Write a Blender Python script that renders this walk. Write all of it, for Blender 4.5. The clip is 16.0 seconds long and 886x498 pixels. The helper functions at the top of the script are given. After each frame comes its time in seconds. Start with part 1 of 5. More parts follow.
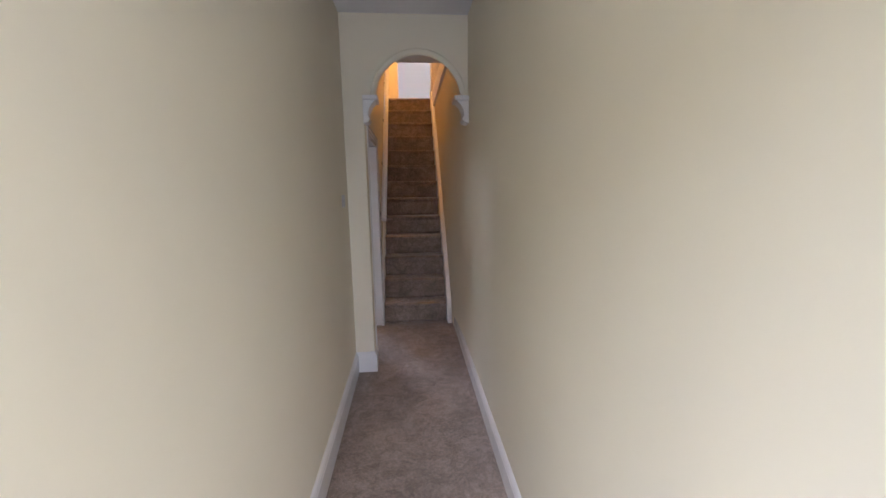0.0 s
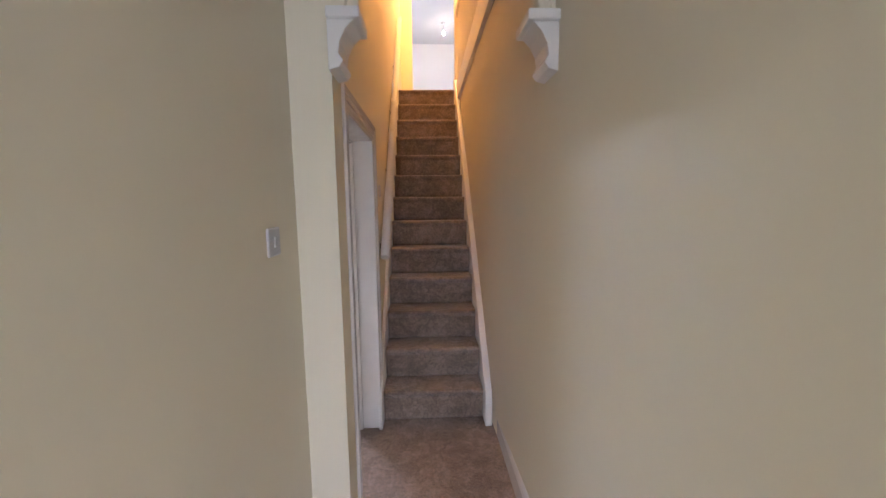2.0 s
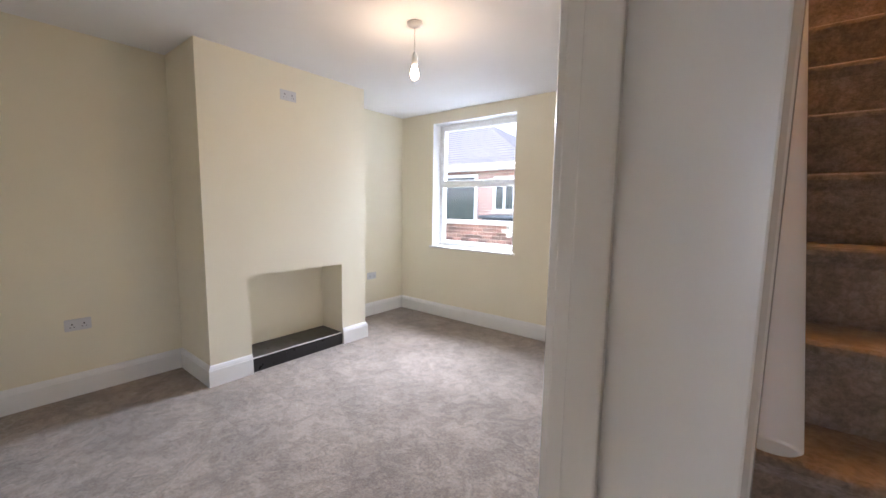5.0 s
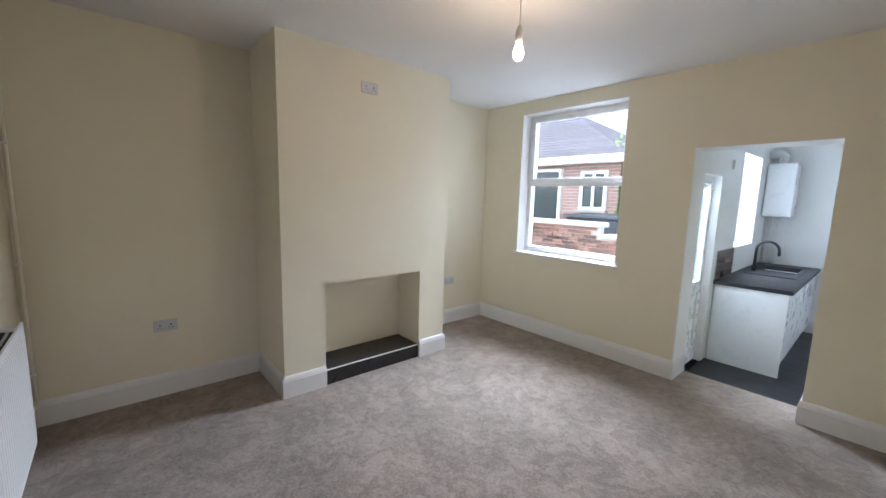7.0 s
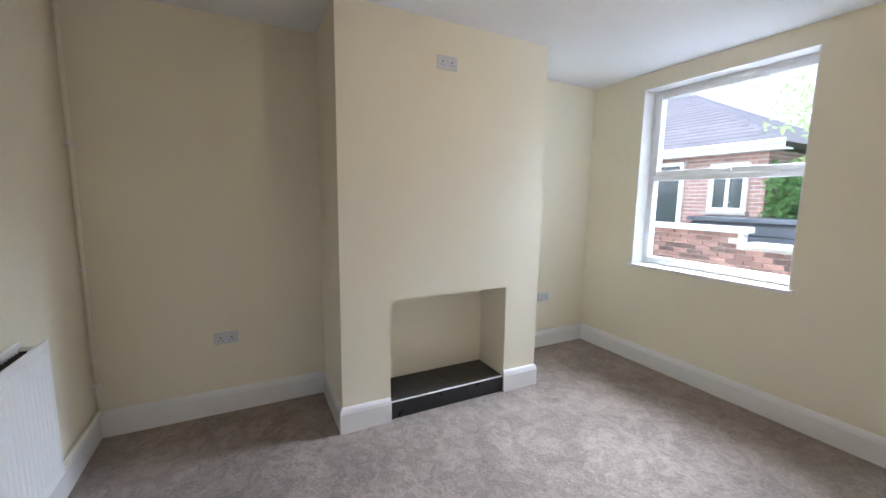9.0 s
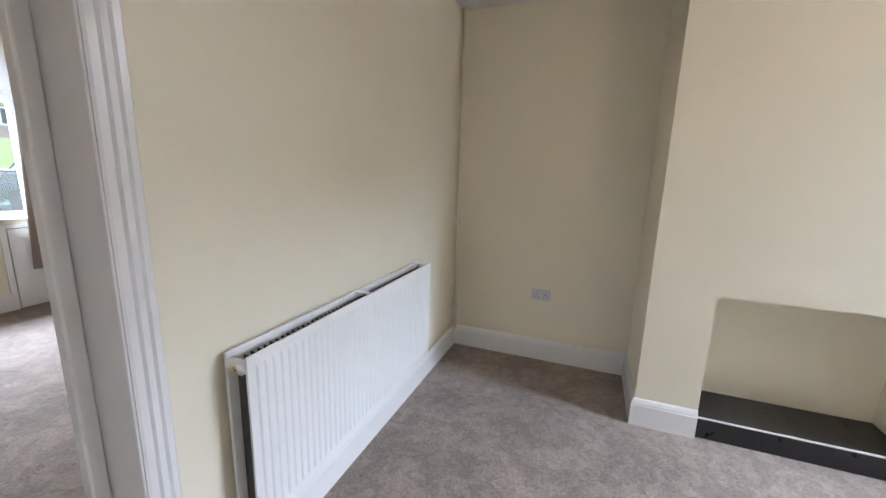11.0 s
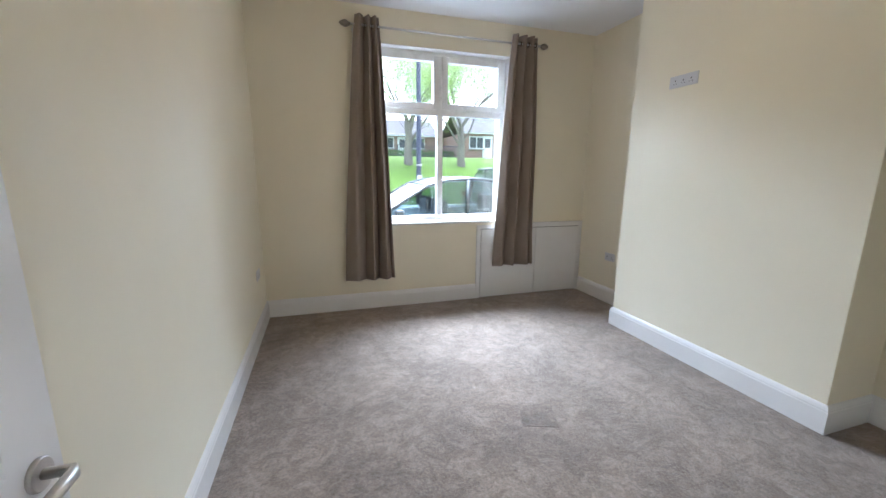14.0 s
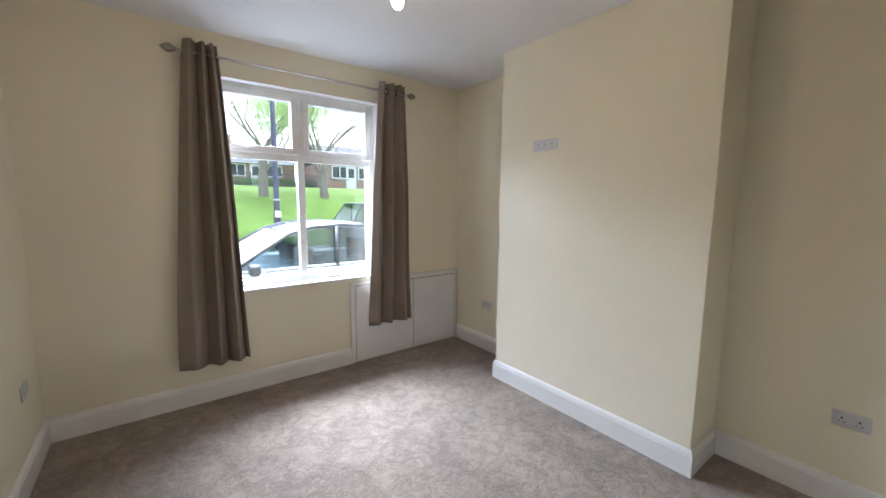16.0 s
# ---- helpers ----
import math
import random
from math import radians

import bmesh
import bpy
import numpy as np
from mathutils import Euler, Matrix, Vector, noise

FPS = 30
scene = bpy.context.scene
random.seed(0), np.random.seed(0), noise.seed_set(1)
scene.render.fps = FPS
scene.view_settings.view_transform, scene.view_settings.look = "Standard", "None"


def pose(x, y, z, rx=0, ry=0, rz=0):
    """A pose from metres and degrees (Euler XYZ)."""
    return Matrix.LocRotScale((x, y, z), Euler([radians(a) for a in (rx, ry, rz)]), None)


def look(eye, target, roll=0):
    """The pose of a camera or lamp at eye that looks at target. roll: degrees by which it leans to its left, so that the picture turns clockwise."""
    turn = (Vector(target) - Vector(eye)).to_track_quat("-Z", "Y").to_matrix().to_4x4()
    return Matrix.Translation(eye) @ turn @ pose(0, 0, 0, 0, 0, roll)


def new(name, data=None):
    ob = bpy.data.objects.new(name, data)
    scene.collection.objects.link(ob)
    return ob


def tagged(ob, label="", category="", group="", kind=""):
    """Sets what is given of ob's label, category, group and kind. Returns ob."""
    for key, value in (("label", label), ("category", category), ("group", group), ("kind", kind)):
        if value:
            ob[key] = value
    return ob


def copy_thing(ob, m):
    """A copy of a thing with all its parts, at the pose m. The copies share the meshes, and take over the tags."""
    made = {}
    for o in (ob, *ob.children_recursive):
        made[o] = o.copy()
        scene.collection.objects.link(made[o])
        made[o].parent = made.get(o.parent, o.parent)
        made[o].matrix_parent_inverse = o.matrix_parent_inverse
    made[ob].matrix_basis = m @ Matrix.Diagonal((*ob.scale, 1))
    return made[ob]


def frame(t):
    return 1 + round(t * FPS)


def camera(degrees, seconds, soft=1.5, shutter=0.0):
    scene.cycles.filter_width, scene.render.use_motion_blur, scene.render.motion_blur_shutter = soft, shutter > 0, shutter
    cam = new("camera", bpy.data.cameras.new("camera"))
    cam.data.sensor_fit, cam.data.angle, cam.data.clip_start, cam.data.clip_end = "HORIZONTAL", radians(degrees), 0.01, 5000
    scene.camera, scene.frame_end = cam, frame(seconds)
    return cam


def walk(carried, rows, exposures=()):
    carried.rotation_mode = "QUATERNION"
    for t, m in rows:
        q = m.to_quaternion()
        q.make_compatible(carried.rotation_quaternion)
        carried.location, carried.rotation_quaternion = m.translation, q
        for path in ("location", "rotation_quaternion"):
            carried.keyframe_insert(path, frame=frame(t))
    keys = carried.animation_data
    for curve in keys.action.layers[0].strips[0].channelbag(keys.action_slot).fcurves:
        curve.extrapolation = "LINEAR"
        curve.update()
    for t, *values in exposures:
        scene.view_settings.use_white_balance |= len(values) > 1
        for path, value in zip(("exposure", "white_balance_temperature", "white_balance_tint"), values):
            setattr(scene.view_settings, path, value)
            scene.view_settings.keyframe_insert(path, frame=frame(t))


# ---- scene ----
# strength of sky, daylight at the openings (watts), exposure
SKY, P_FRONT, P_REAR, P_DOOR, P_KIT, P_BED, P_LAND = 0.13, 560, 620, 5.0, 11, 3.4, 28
cam = camera(98.4, 16.0)
# stops, kelvin, tint: the picture brightens in the dim stair hall and cools in the rooms
EXPOSURES = [(0, 1.7, 5600, 24), (1.5, 2.28, 5650, 26), (2.5, 2.4, 5500, 20), (3, 2.52, 5350, 18), (3.5, 2.45, 5150, 16), (4, 2.15, 5700, 18), (4.5, 2.1, 5950, 22), (5, 2.12, 5850, 20), (7.5, 1.62, 5700, 16), (10.5, 2.08, 5600, 17), (11.5, 2.12, 5700, 17), (12.5, 2.12, 5500, 16), (14, 2.1, 5500, 13), (16, 1.98, 5750, 15)]
PATH = [
    (0, (-0.018, 0.623, 1.501), (0.146, 2.589, 1.167), -0.8),
    (0.5, (-0.036, 0.907, 1.498), (0.059, 2.878, 1.167), -0.7),
    (1, (-0.062, 1.244, 1.521), (0.029, 3.221, 1.231), -0.6),
    (1.5, (-0.035, 1.73, 1.52), (0.058, 3.71, 1.25), -0.7),
    (2, (-0.028, 2.202, 1.512), (0.062, 4.184, 1.262), -0.6),
    (2.5, (-0.06, 2.634, 1.547), (0.041, 4.616, 1.299), -0.6),
    (3, (-0.05, 3.16, 1.519), (0.066, 5.143, 1.292), -0.1),
    (3.5, (-0.084, 3.583, 1.458), (-0.063, 5.572, 1.245), -0.0),
    (4, (-0.135, 3.882, 1.462), (-0.359, 5.859, 1.256), 0.1),
    (4.5, (-0.223, 4.084, 1.455), (-1.098, 5.87, 1.244), 0.5),
    (5, (-0.360, 4.219, 1.426), (-1.595, 5.776, 1.206), 0.9),
    (7.3, (-0.849, 4.485, 1.522), (-2.356, 5.775, 1.264), 1.4),
    (7.5, (-0.918, 4.515, 1.515), (-2.429, 5.801, 1.267), 1.3),
    (8, (-1.111, 4.608, 1.507), (-2.621, 5.896, 1.26), 1.3),
    (8.2, (-1.18, 4.649, 1.507), (-2.707, 5.917, 1.257), 1.2),
    (10.3, (-1.252, 5.086, 1.442), (-3.216, 4.88, 1.131), 1.4),
    (10.5, (-1.24, 5.064, 1.44), (-3.179, 4.704, 1.109), 1.6),
    (11, (-1.208, 4.992, 1.437), (-3.039, 4.289, 1.044), 1.6),
    (11.5, (-1.177, 4.916, 1.447), (-2.807, 3.832, 1.037), 0.8),
    (12, (-1.136, 4.691, 1.432), (-2.443, 3.228, 1.042), 0.9),
    (12.5, (-1.177, 4.479, 1.427), (-2.228, 2.823, 1.037), 0.9),
    (13, (-1.313, 4.215, 1.409), (-2.151, 2.443, 1.012), 0.8),
    (13.5, (-1.374, 3.981, 1.432), (-2.002, 2.124, 1.036), 0.7),
    (13.7, (-1.426, 3.891, 1.425), (-2.012, 2.02, 1.03), 0.7),
    (14, (-1.393, 3.714, 1.401), (-1.982, 1.843, 1.011), 0.5),
    (14.5, (-1.436, 3.45, 1.461), (-2.114, 1.61, 1.068), 0.5),
    (15, (-1.434, 3.33, 1.512), (-2.395, 1.617, 1.13), 0.4),
    (15.5, (-1.452, 3.304, 1.565), (-2.537, 1.666, 1.192), 0.4),
    (16, (-1.491, 3.336, 1.64), (-2.692, 1.756, 1.394), 0.5),
]
walk(cam, [(t, look(eye, target, roll)) for t, eye, target, roll in PATH], EXPOSURES)

# ---- world, sun, large lights ----
world = bpy.data.worlds.new("overcast_sky")
scene.world = world
world.use_nodes = True
wn = world.node_tree.nodes
sky = wn.new("ShaderNodeTexSky")
sky.sky_type = "NISHITA"
sky.sun_disc = False
sky.sun_elevation = radians(48)
sky.sun_rotation = radians(200)
sky.air_density, sky.dust_density, sky.ozone_density = 1.0, 2.0, 1.0
wn["Background"].inputs["Strength"].default_value = SKY
# overcast: the blue mostly washed out of the sky
cloud = wn.new("ShaderNodeHueSaturation")
cloud.inputs["Saturation"].default_value, cloud.inputs["Value"].default_value = 0.3, 1.5
world.node_tree.links.new(sky.outputs[0], cloud.inputs["Color"])
world.node_tree.links.new(cloud.outputs[0], wn["Background"].inputs["Color"])


def lamp(name, kind, m, power, colour, **kw):
    d = bpy.data.lights.new(name, kind)
    d.energy, d.color = power, colour
    for k, v in kw.items():
        if k == "size":
            d.size = v
        elif k == "size_y":
            d.shape, d.size_y = "RECTANGLE", v
        elif k == "soft":
            d.shadow_soft_size = v
        elif k == "angle":
            d.angle = radians(v)
        elif k == "spread":
            d.spread = radians(v)
    ob = new(name, d)
    ob.matrix_world = m
    return ob


lamp("sun", "SUN", look((0, 0, 20), (10, -4, 0)), 0.7, (1.0, 0.97, 0.93), angle=12)
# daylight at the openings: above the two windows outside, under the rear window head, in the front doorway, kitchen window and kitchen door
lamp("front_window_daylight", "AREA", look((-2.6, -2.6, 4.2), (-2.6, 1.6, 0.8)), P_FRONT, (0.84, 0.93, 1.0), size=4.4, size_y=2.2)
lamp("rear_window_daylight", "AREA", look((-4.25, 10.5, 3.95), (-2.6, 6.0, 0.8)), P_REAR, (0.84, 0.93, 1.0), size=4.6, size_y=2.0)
lamp("rear_window_head_daylight", "AREA", look((-2.99, 8.10, 2.425), (0.43, 3.6, 0.5)), 2.2, (0.86, 0.93, 1.0), size=1.0, size_y=0.05, spread=64)
lamp("kitchen_door_daylight", "AREA", look((-2.06, 8.75, 1.23), (-1.0, 9.0, 0.9)), 4.0, (0.78, 0.93, 1.0), size=0.5, size_y=0.95)
lamp("front_door_daylight", "AREA", look((-0.02, -0.9, 1.35), (-0.02, 2.0, 1.0)), P_DOOR, (0.84, 0.87, 1.0), size=0.9, size_y=1.9)
lamp("kitchen_window_daylight", "AREA", look((-2.16, 10.35, 1.58), (0.0, 10.2, 1.2)), P_KIT, (0.8, 0.93, 1.0), size=1.0, size_y=1.0)
lamp("bedroom_window_daylight", "AREA", look((2.0, 10.6, 4.4), (0.0, 10.4, 4.2)), P_BED, (0.75, 0.9, 1.0), size=1.2, size_y=1.2)
lamp("rear_bulb_light", "POINT", pose(-2.14, 6.135, 2.215), 1.3, (1.0, 0.64, 0.34), soft=0.03)
lamp("front_bulb_light", "POINT", pose(-2.40, 1.80, 2.435), 1.3, (1.0, 0.64, 0.34), soft=0.03)
lamp("landing_bulb_light", "POINT", pose(0.30, 7.3, 4.75), P_LAND, (1.0, 0.46, 0.11), soft=0.05)


# ---- materials ----
def material(name, colour, rough=0.5, metal=0.0, vary=0.06, scale=3.0, grain=0.0, grain_scale=200.0, bump=0.0, bump_scale=120.0, coat=0.0, spec=0.5, island=0.0, stretch=None):
    """Principled surface with broad stains, fine grain and relief at real-world size."""
    m = bpy.data.materials.new(name)
    m.use_nodes = True
    nt = m.node_tree
    n, l = nt.nodes, nt.links
    p = n["Principled BSDF"]
    p.inputs["Roughness"].default_value = rough
    p.inputs["Metallic"].default_value = metal
    p.inputs["Specular IOR Level"].default_value = spec
    p.inputs["Coat Weight"].default_value = coat
    tc = n.new("ShaderNodeTexCoord")
    src = tc.outputs["Object"]
    if stretch:
        mp = n.new("ShaderNodeMapping")
        mp.inputs["Scale"].default_value = stretch
        l.new(src, mp.inputs["Vector"])
        src = mp.outputs[0]

    def tex(s, detail=4.0, ro=0.6):
        t = n.new("ShaderNodeTexNoise")
        t.inputs["Scale"].default_value, t.inputs["Detail"].default_value, t.inputs["Roughness"].default_value = s, detail, ro
        l.new(src, t.inputs["Vector"])
        return t.outputs["Fac"]

    def ramp(fac, lo, hi):
        r = n.new("ShaderNodeMapRange")
        r.inputs["From Min"].default_value, r.inputs["From Max"].default_value = 0.3, 0.7
        r.inputs["To Min"].default_value, r.inputs["To Max"].default_value = lo, hi
        l.new(fac, r.inputs["Value"])
        return r.outputs[0]

    val = ramp(tex(scale), 1 - vary, 1 + vary)
    if grain:
        mul = n.new("ShaderNodeMath")
        mul.operation = "MULTIPLY"
        l.new(val, mul.inputs[0])
        l.new(ramp(tex(grain_scale, 3.0, 0.7), 1 - grain, 1 + grain), mul.inputs[1])
        val = mul.outputs[0]
    if island:
        info = n.new("ShaderNodeObjectInfo")
        add = n.new("ShaderNodeMapRange")
        add.inputs["To Min"].default_value, add.inputs["To Max"].default_value = 1 - island, 1 + island
        l.new(info.outputs["Random"], add.inputs["Value"])
        mul2 = n.new("ShaderNodeMath")
        mul2.operation = "MULTIPLY"
        l.new(val, mul2.inputs[0])
        l.new(add.outputs[0], mul2.inputs[1])
        val = mul2.outputs[0]
    mix = n.new("ShaderNodeVectorMath")
    mix.operation = "SCALE"
    mix.inputs[0].default_value = colour
    l.new(val, mix.inputs["Scale"])
    l.new(mix.outputs[0], p.inputs["Base Color"])
    rr = ramp(tex(scale * 2.3), max(0.02, rough - 0.06), min(1.0, rough + 0.06))
    l.new(rr, p.inputs["Roughness"])
    if bump:
        b = n.new("ShaderNodeBump")
        b.inputs["Strength"].default_value, b.inputs["Distance"].default_value = bump, 0.004
        l.new(tex(bump_scale, 5.0, 0.65), b.inputs["Height"])
        l.new(b.outputs[0], p.inputs["Normal"])
    return m


CREAM = material("cream_emulsion", (0.80, 0.745, 0.590), 0.62, vary=0.02, scale=1.3, bump=0.07, bump_scale=90, spec=0.35)
WHITE_WALL = material("white_emulsion", (0.80, 0.79, 0.77), 0.65, vary=0.02, scale=1.5, bump=0.08, bump_scale=90, spec=0.3)
CEILING = material("ceiling_white", (0.81, 0.81, 0.81), 0.8, vary=0.025, scale=1.2, bump=0.08, bump_scale=70, spec=0.2)
GLOSS = material("white_gloss_paint", (0.80, 0.79, 0.775), 0.2, vary=0.015, scale=5, bump=0.05, bump_scale=35, spec=0.5)
SATIN = material("white_satin_paint", (0.80, 0.79, 0.77), 0.38, vary=0.02, scale=4, bump=0.05, bump_scale=60)
UPVC = material("white_upvc", (0.82, 0.83, 0.83), 0.28, vary=0.01, scale=4)
PLASTIC = material("white_plastic", (0.78, 0.78, 0.76), 0.32, vary=0.01, scale=9)
FACEPLATE = material("grey_white_faceplate", (0.60, 0.60, 0.61), 0.35, vary=0.02, scale=9)
DARK = material("dark_slots_and_gap_shade", (0.02, 0.02, 0.02), 0.6)
SLOT = material("grey_pin_slots", (0.16, 0.16, 0.16), 0.6)
RADIATOR = material("radiator_enamel", (0.80, 0.80, 0.785), 0.34, vary=0.01, scale=7)
# near-black colour puts the shade of the gap onto the radiator's inner parts
RADIATOR_SHADE = material("shaded_radiator_inside", (0.07, 0.068, 0.065), 0.6, vary=0.2, scale=30)
STEEL = material("brushed_steel", (0.62, 0.60, 0.57), 0.42, metal=1.0, vary=0.06, scale=30)
BRONZE = material("dark_bronze_metal", (0.10, 0.075, 0.055), 0.35, metal=0.9, vary=0.1, scale=30)
PEWTER = material("dull_pewter_metal", (0.30, 0.265, 0.22), 0.35, metal=1.0, vary=0.1, scale=30)
BRASS = material("brass", (0.70, 0.52, 0.25), 0.25, metal=1.0, vary=0.05, scale=30)
HEARTH = material("black_hearth_tile", (0.018, 0.017, 0.017), 0.32, vary=0.15, scale=6, bump=0.06, bump_scale=60)
VINYL = material("charcoal_floor_tile", (0.028, 0.030, 0.033), 0.5, vary=0.22, scale=3, grain=0.1, grain_scale=40, bump=0.05, bump_scale=60)
WORKTOP = material("black_slate_worktop", (0.014, 0.014, 0.015), 0.5, vary=0.2, scale=8, bump=0.05, bump_scale=120)
SINK = material("black_composite_sink", (0.016, 0.017, 0.019), 0.5, vary=0.1, scale=20)
UNIT = material("white_cabinet_laminate", (0.80, 0.81, 0.82), 0.3, vary=0.01, scale=3)
TILE = material("brown_glazed_tile", (0.16, 0.11, 0.085), 0.18, vary=0.2, scale=9, island=0.3)
GROUT = material("grey_grout", (0.45, 0.43, 0.40), 0.8, vary=0.05, scale=9)
CURTAIN = material("taupe_curtain_cloth", (0.265, 0.215, 0.175), 0.8, vary=0.06, scale=5, grain=0.1, grain_scale=350, bump=0.25, bump_scale=500, spec=0.2)
LINING = material("ivory_curtain_lining", (0.72, 0.68, 0.62), 0.85, vary=0.03, scale=5, spec=0.2)
BRICK = material("weathered_red_brick", (0.17, 0.088, 0.066), 0.85, vary=0.45, scale=9, grain=0.15, grain_scale=60, bump=0.3, bump_scale=60, island=0.65)
MORTAR = material("pale_mortar", (0.42, 0.38, 0.33), 0.9, vary=0.1, scale=9, bump=0.2, bump_scale=60)
COPING = material("pale_stone_coping", (0.38, 0.355, 0.325), 0.85, vary=0.12, scale=5, bump=0.2, bump_scale=40)
SLATE = material("grey_roof_slate", (0.20, 0.185, 0.20), 0.7, vary=0.2, scale=4, grain=0.15, grain_scale=20, island=0.2)
ASPHALT = material("asphalt", (0.055, 0.055, 0.057), 0.85, vary=0.15, scale=1.2, grain=0.2, grain_scale=90, bump=0.2, bump_scale=120)
PAVING = material("concrete_paving", (0.27, 0.26, 0.245), 0.85, vary=0.12, scale=1.5, grain=0.1, grain_scale=60, bump=0.15, bump_scale=70)
GRASS = material("grass", (0.20, 0.32, 0.07), 0.9, vary=0.3, scale=0.9, grain=0.35, grain_scale=14, bump=0.5, bump_scale=30, spec=0.2)
BARK = material("tree_bark", (0.24, 0.215, 0.18), 0.9, vary=0.25, scale=3, bump=0.6, bump_scale=25, stretch=(1, 1, 0.3))
CARPAINT = material("silver_grey_car_paint", (0.30, 0.34, 0.39), 0.25, metal=0.4, vary=0.015, scale=3, coat=1.0)
CARBLUE = material("blue_grey_car_paint", (0.09, 0.14, 0.20), 0.22, metal=0.4, vary=0.02, scale=3, coat=1.0)
TYRE = material("tyre_rubber", (0.02, 0.02, 0.02), 0.8, vary=0.1, scale=20)
TRIM = material("black_car_trim", (0.02, 0.02, 0.022), 0.45)
SEATCLOTH = material("dark_seat_cloth", (0.06, 0.06, 0.065), 0.9, vary=0.1, scale=20)
POSTPAINT = material("dark_blue_post_paint", (0.06, 0.065, 0.10), 0.5, vary=0.12, scale=4, bump=0.05)
BLACKWOOD = material("black_timber_boards", (0.05, 0.055, 0.065), 0.6, vary=0.15, scale=5)
COPPER = material("painted_pipe", (0.82, 0.78, 0.64), 0.45, vary=0.03, scale=9)


def brick_wall_material(name, a, b, mortar, course=0.075):
    """Courses of brick for walls that stay far away, with recessed joints."""
    m = bpy.data.materials.new(name)
    m.use_nodes = True
    n, l = m.node_tree.nodes, m.node_tree.links
    p = n["Principled BSDF"]
    tc, t = n.new("ShaderNodeTexCoord"), n.new("ShaderNodeTexBrick")
    sep, along, mp = n.new("ShaderNodeSeparateXYZ"), n.new("ShaderNodeMath"), n.new("ShaderNodeCombineXYZ")
    l.new(tc.outputs["Object"], sep.inputs[0])
    l.new(sep.outputs["X"], along.inputs[0])
    l.new(sep.outputs["Y"], along.inputs[1])
    l.new(along.outputs[0], mp.inputs["X"])
    l.new(sep.outputs["Z"], mp.inputs["Y"])
    t.inputs["Scale"].default_value = 1.0
    t.inputs["Brick Width"].default_value, t.inputs["Row Height"].default_value, t.inputs["Mortar Size"].default_value = course * 3, course, 0.010
    t.inputs["Color1"].default_value, t.inputs["Color2"].default_value, t.inputs["Mortar"].default_value = (*a, 1), (*b, 1), (*mortar, 1)
    l.new(mp.outputs[0], t.inputs["Vector"])
    l.new(t.outputs["Color"], p.inputs["Base Color"])
    bp = n.new("ShaderNodeBump")
    bp.inputs["Strength"].default_value, bp.inputs["Distance"].default_value, bp.invert = 0.6, 0.01, True
    l.new(t.outputs["Fac"], bp.inputs["Height"])
    l.new(bp.outputs[0], p.inputs["Normal"])
    p.inputs["Roughness"].default_value = 0.85
    return m


FAR_BRICK = brick_wall_material("house_brick", (0.42, 0.22, 0.175), (0.29, 0.16, 0.135), (0.45, 0.41, 0.37))


def carpet_material(name, tone=1.0):
    """Short twist-pile carpet: tuft grain, brushed patches where the pile lies another way."""
    m = bpy.data.materials.new(name)
    m.use_nodes = True
    n, l = m.node_tree.nodes, m.node_tree.links
    p = n["Principled BSDF"]
    p.inputs["Roughness"].default_value = 0.95
    p.inputs["Specular IOR Level"].default_value = 0.1
    p.inputs["Sheen Weight"].default_value = 0.35
    p.inputs["Sheen Roughness"].default_value = 0.5
    tc = n.new("ShaderNodeTexCoord")

    def tex(s, d, ro, dist=0.0):
        t = n.new("ShaderNodeTexNoise")
        t.inputs["Scale"].default_value, t.inputs["Detail"].default_value, t.inputs["Roughness"].default_value, t.inputs["Distortion"].default_value = s, d, ro, dist
        l.new(tc.outputs["Object"], t.inputs["Vector"])
        return t.outputs["Fac"]

    def rng(f, a, b, lo, hi):
        r = n.new("ShaderNodeMapRange")
        for k, v in zip(("From Min", "From Max", "To Min", "To Max"), (a, b, lo, hi)):
            r.inputs[k].default_value = v
        l.new(f, r.inputs["Value"])
        return r.outputs[0]

    def mul(a, b):
        q = n.new("ShaderNodeMath")
        q.operation = "MULTIPLY"
        l.new(a, q.inputs[0])
        l.new(b, q.inputs[1])
        return q.outputs[0]

    big = rng(tex(2.6, 6.0, 0.66, 0.25), 0.42, 0.58, 0.86, 1.14)
    mid = rng(tex(8.0, 3.0, 0.62, 1.6), 0.44, 0.56, 0.86, 1.12)
    fine = rng(tex(62.0, 3.0, 0.7, 0.4), 0.36, 0.64, 0.79, 1.22)
    val = mul(mul(big, mid), fine)
    mix = n.new("ShaderNodeVectorMath")
    mix.operation = "SCALE"
    mix.inputs[0].default_value = (0.264 * tone, 0.207 * tone, 0.167 * tone)
    l.new(val, mix.inputs["Scale"])
    l.new(mix.outputs[0], p.inputs["Base Color"])
    b = n.new("ShaderNodeBump")
    b.inputs["Strength"].default_value, b.inputs["Distance"].default_value = 0.7, 0.008
    l.new(tex(95.0, 4.0, 0.8), b.inputs["Height"])
    b2 = n.new("ShaderNodeBump")
    b2.inputs["Strength"].default_value, b2.inputs["Distance"].default_value = 0.35, 0.02
    l.new(tex(13.0, 6.0, 0.72, 0.35), b2.inputs["Height"])
    l.new(b.outputs[0], b2.inputs["Normal"])
    l.new(b2.outputs[0], p.inputs["Normal"])
    return m


CARPET = carpet_material("taupe_carpet")


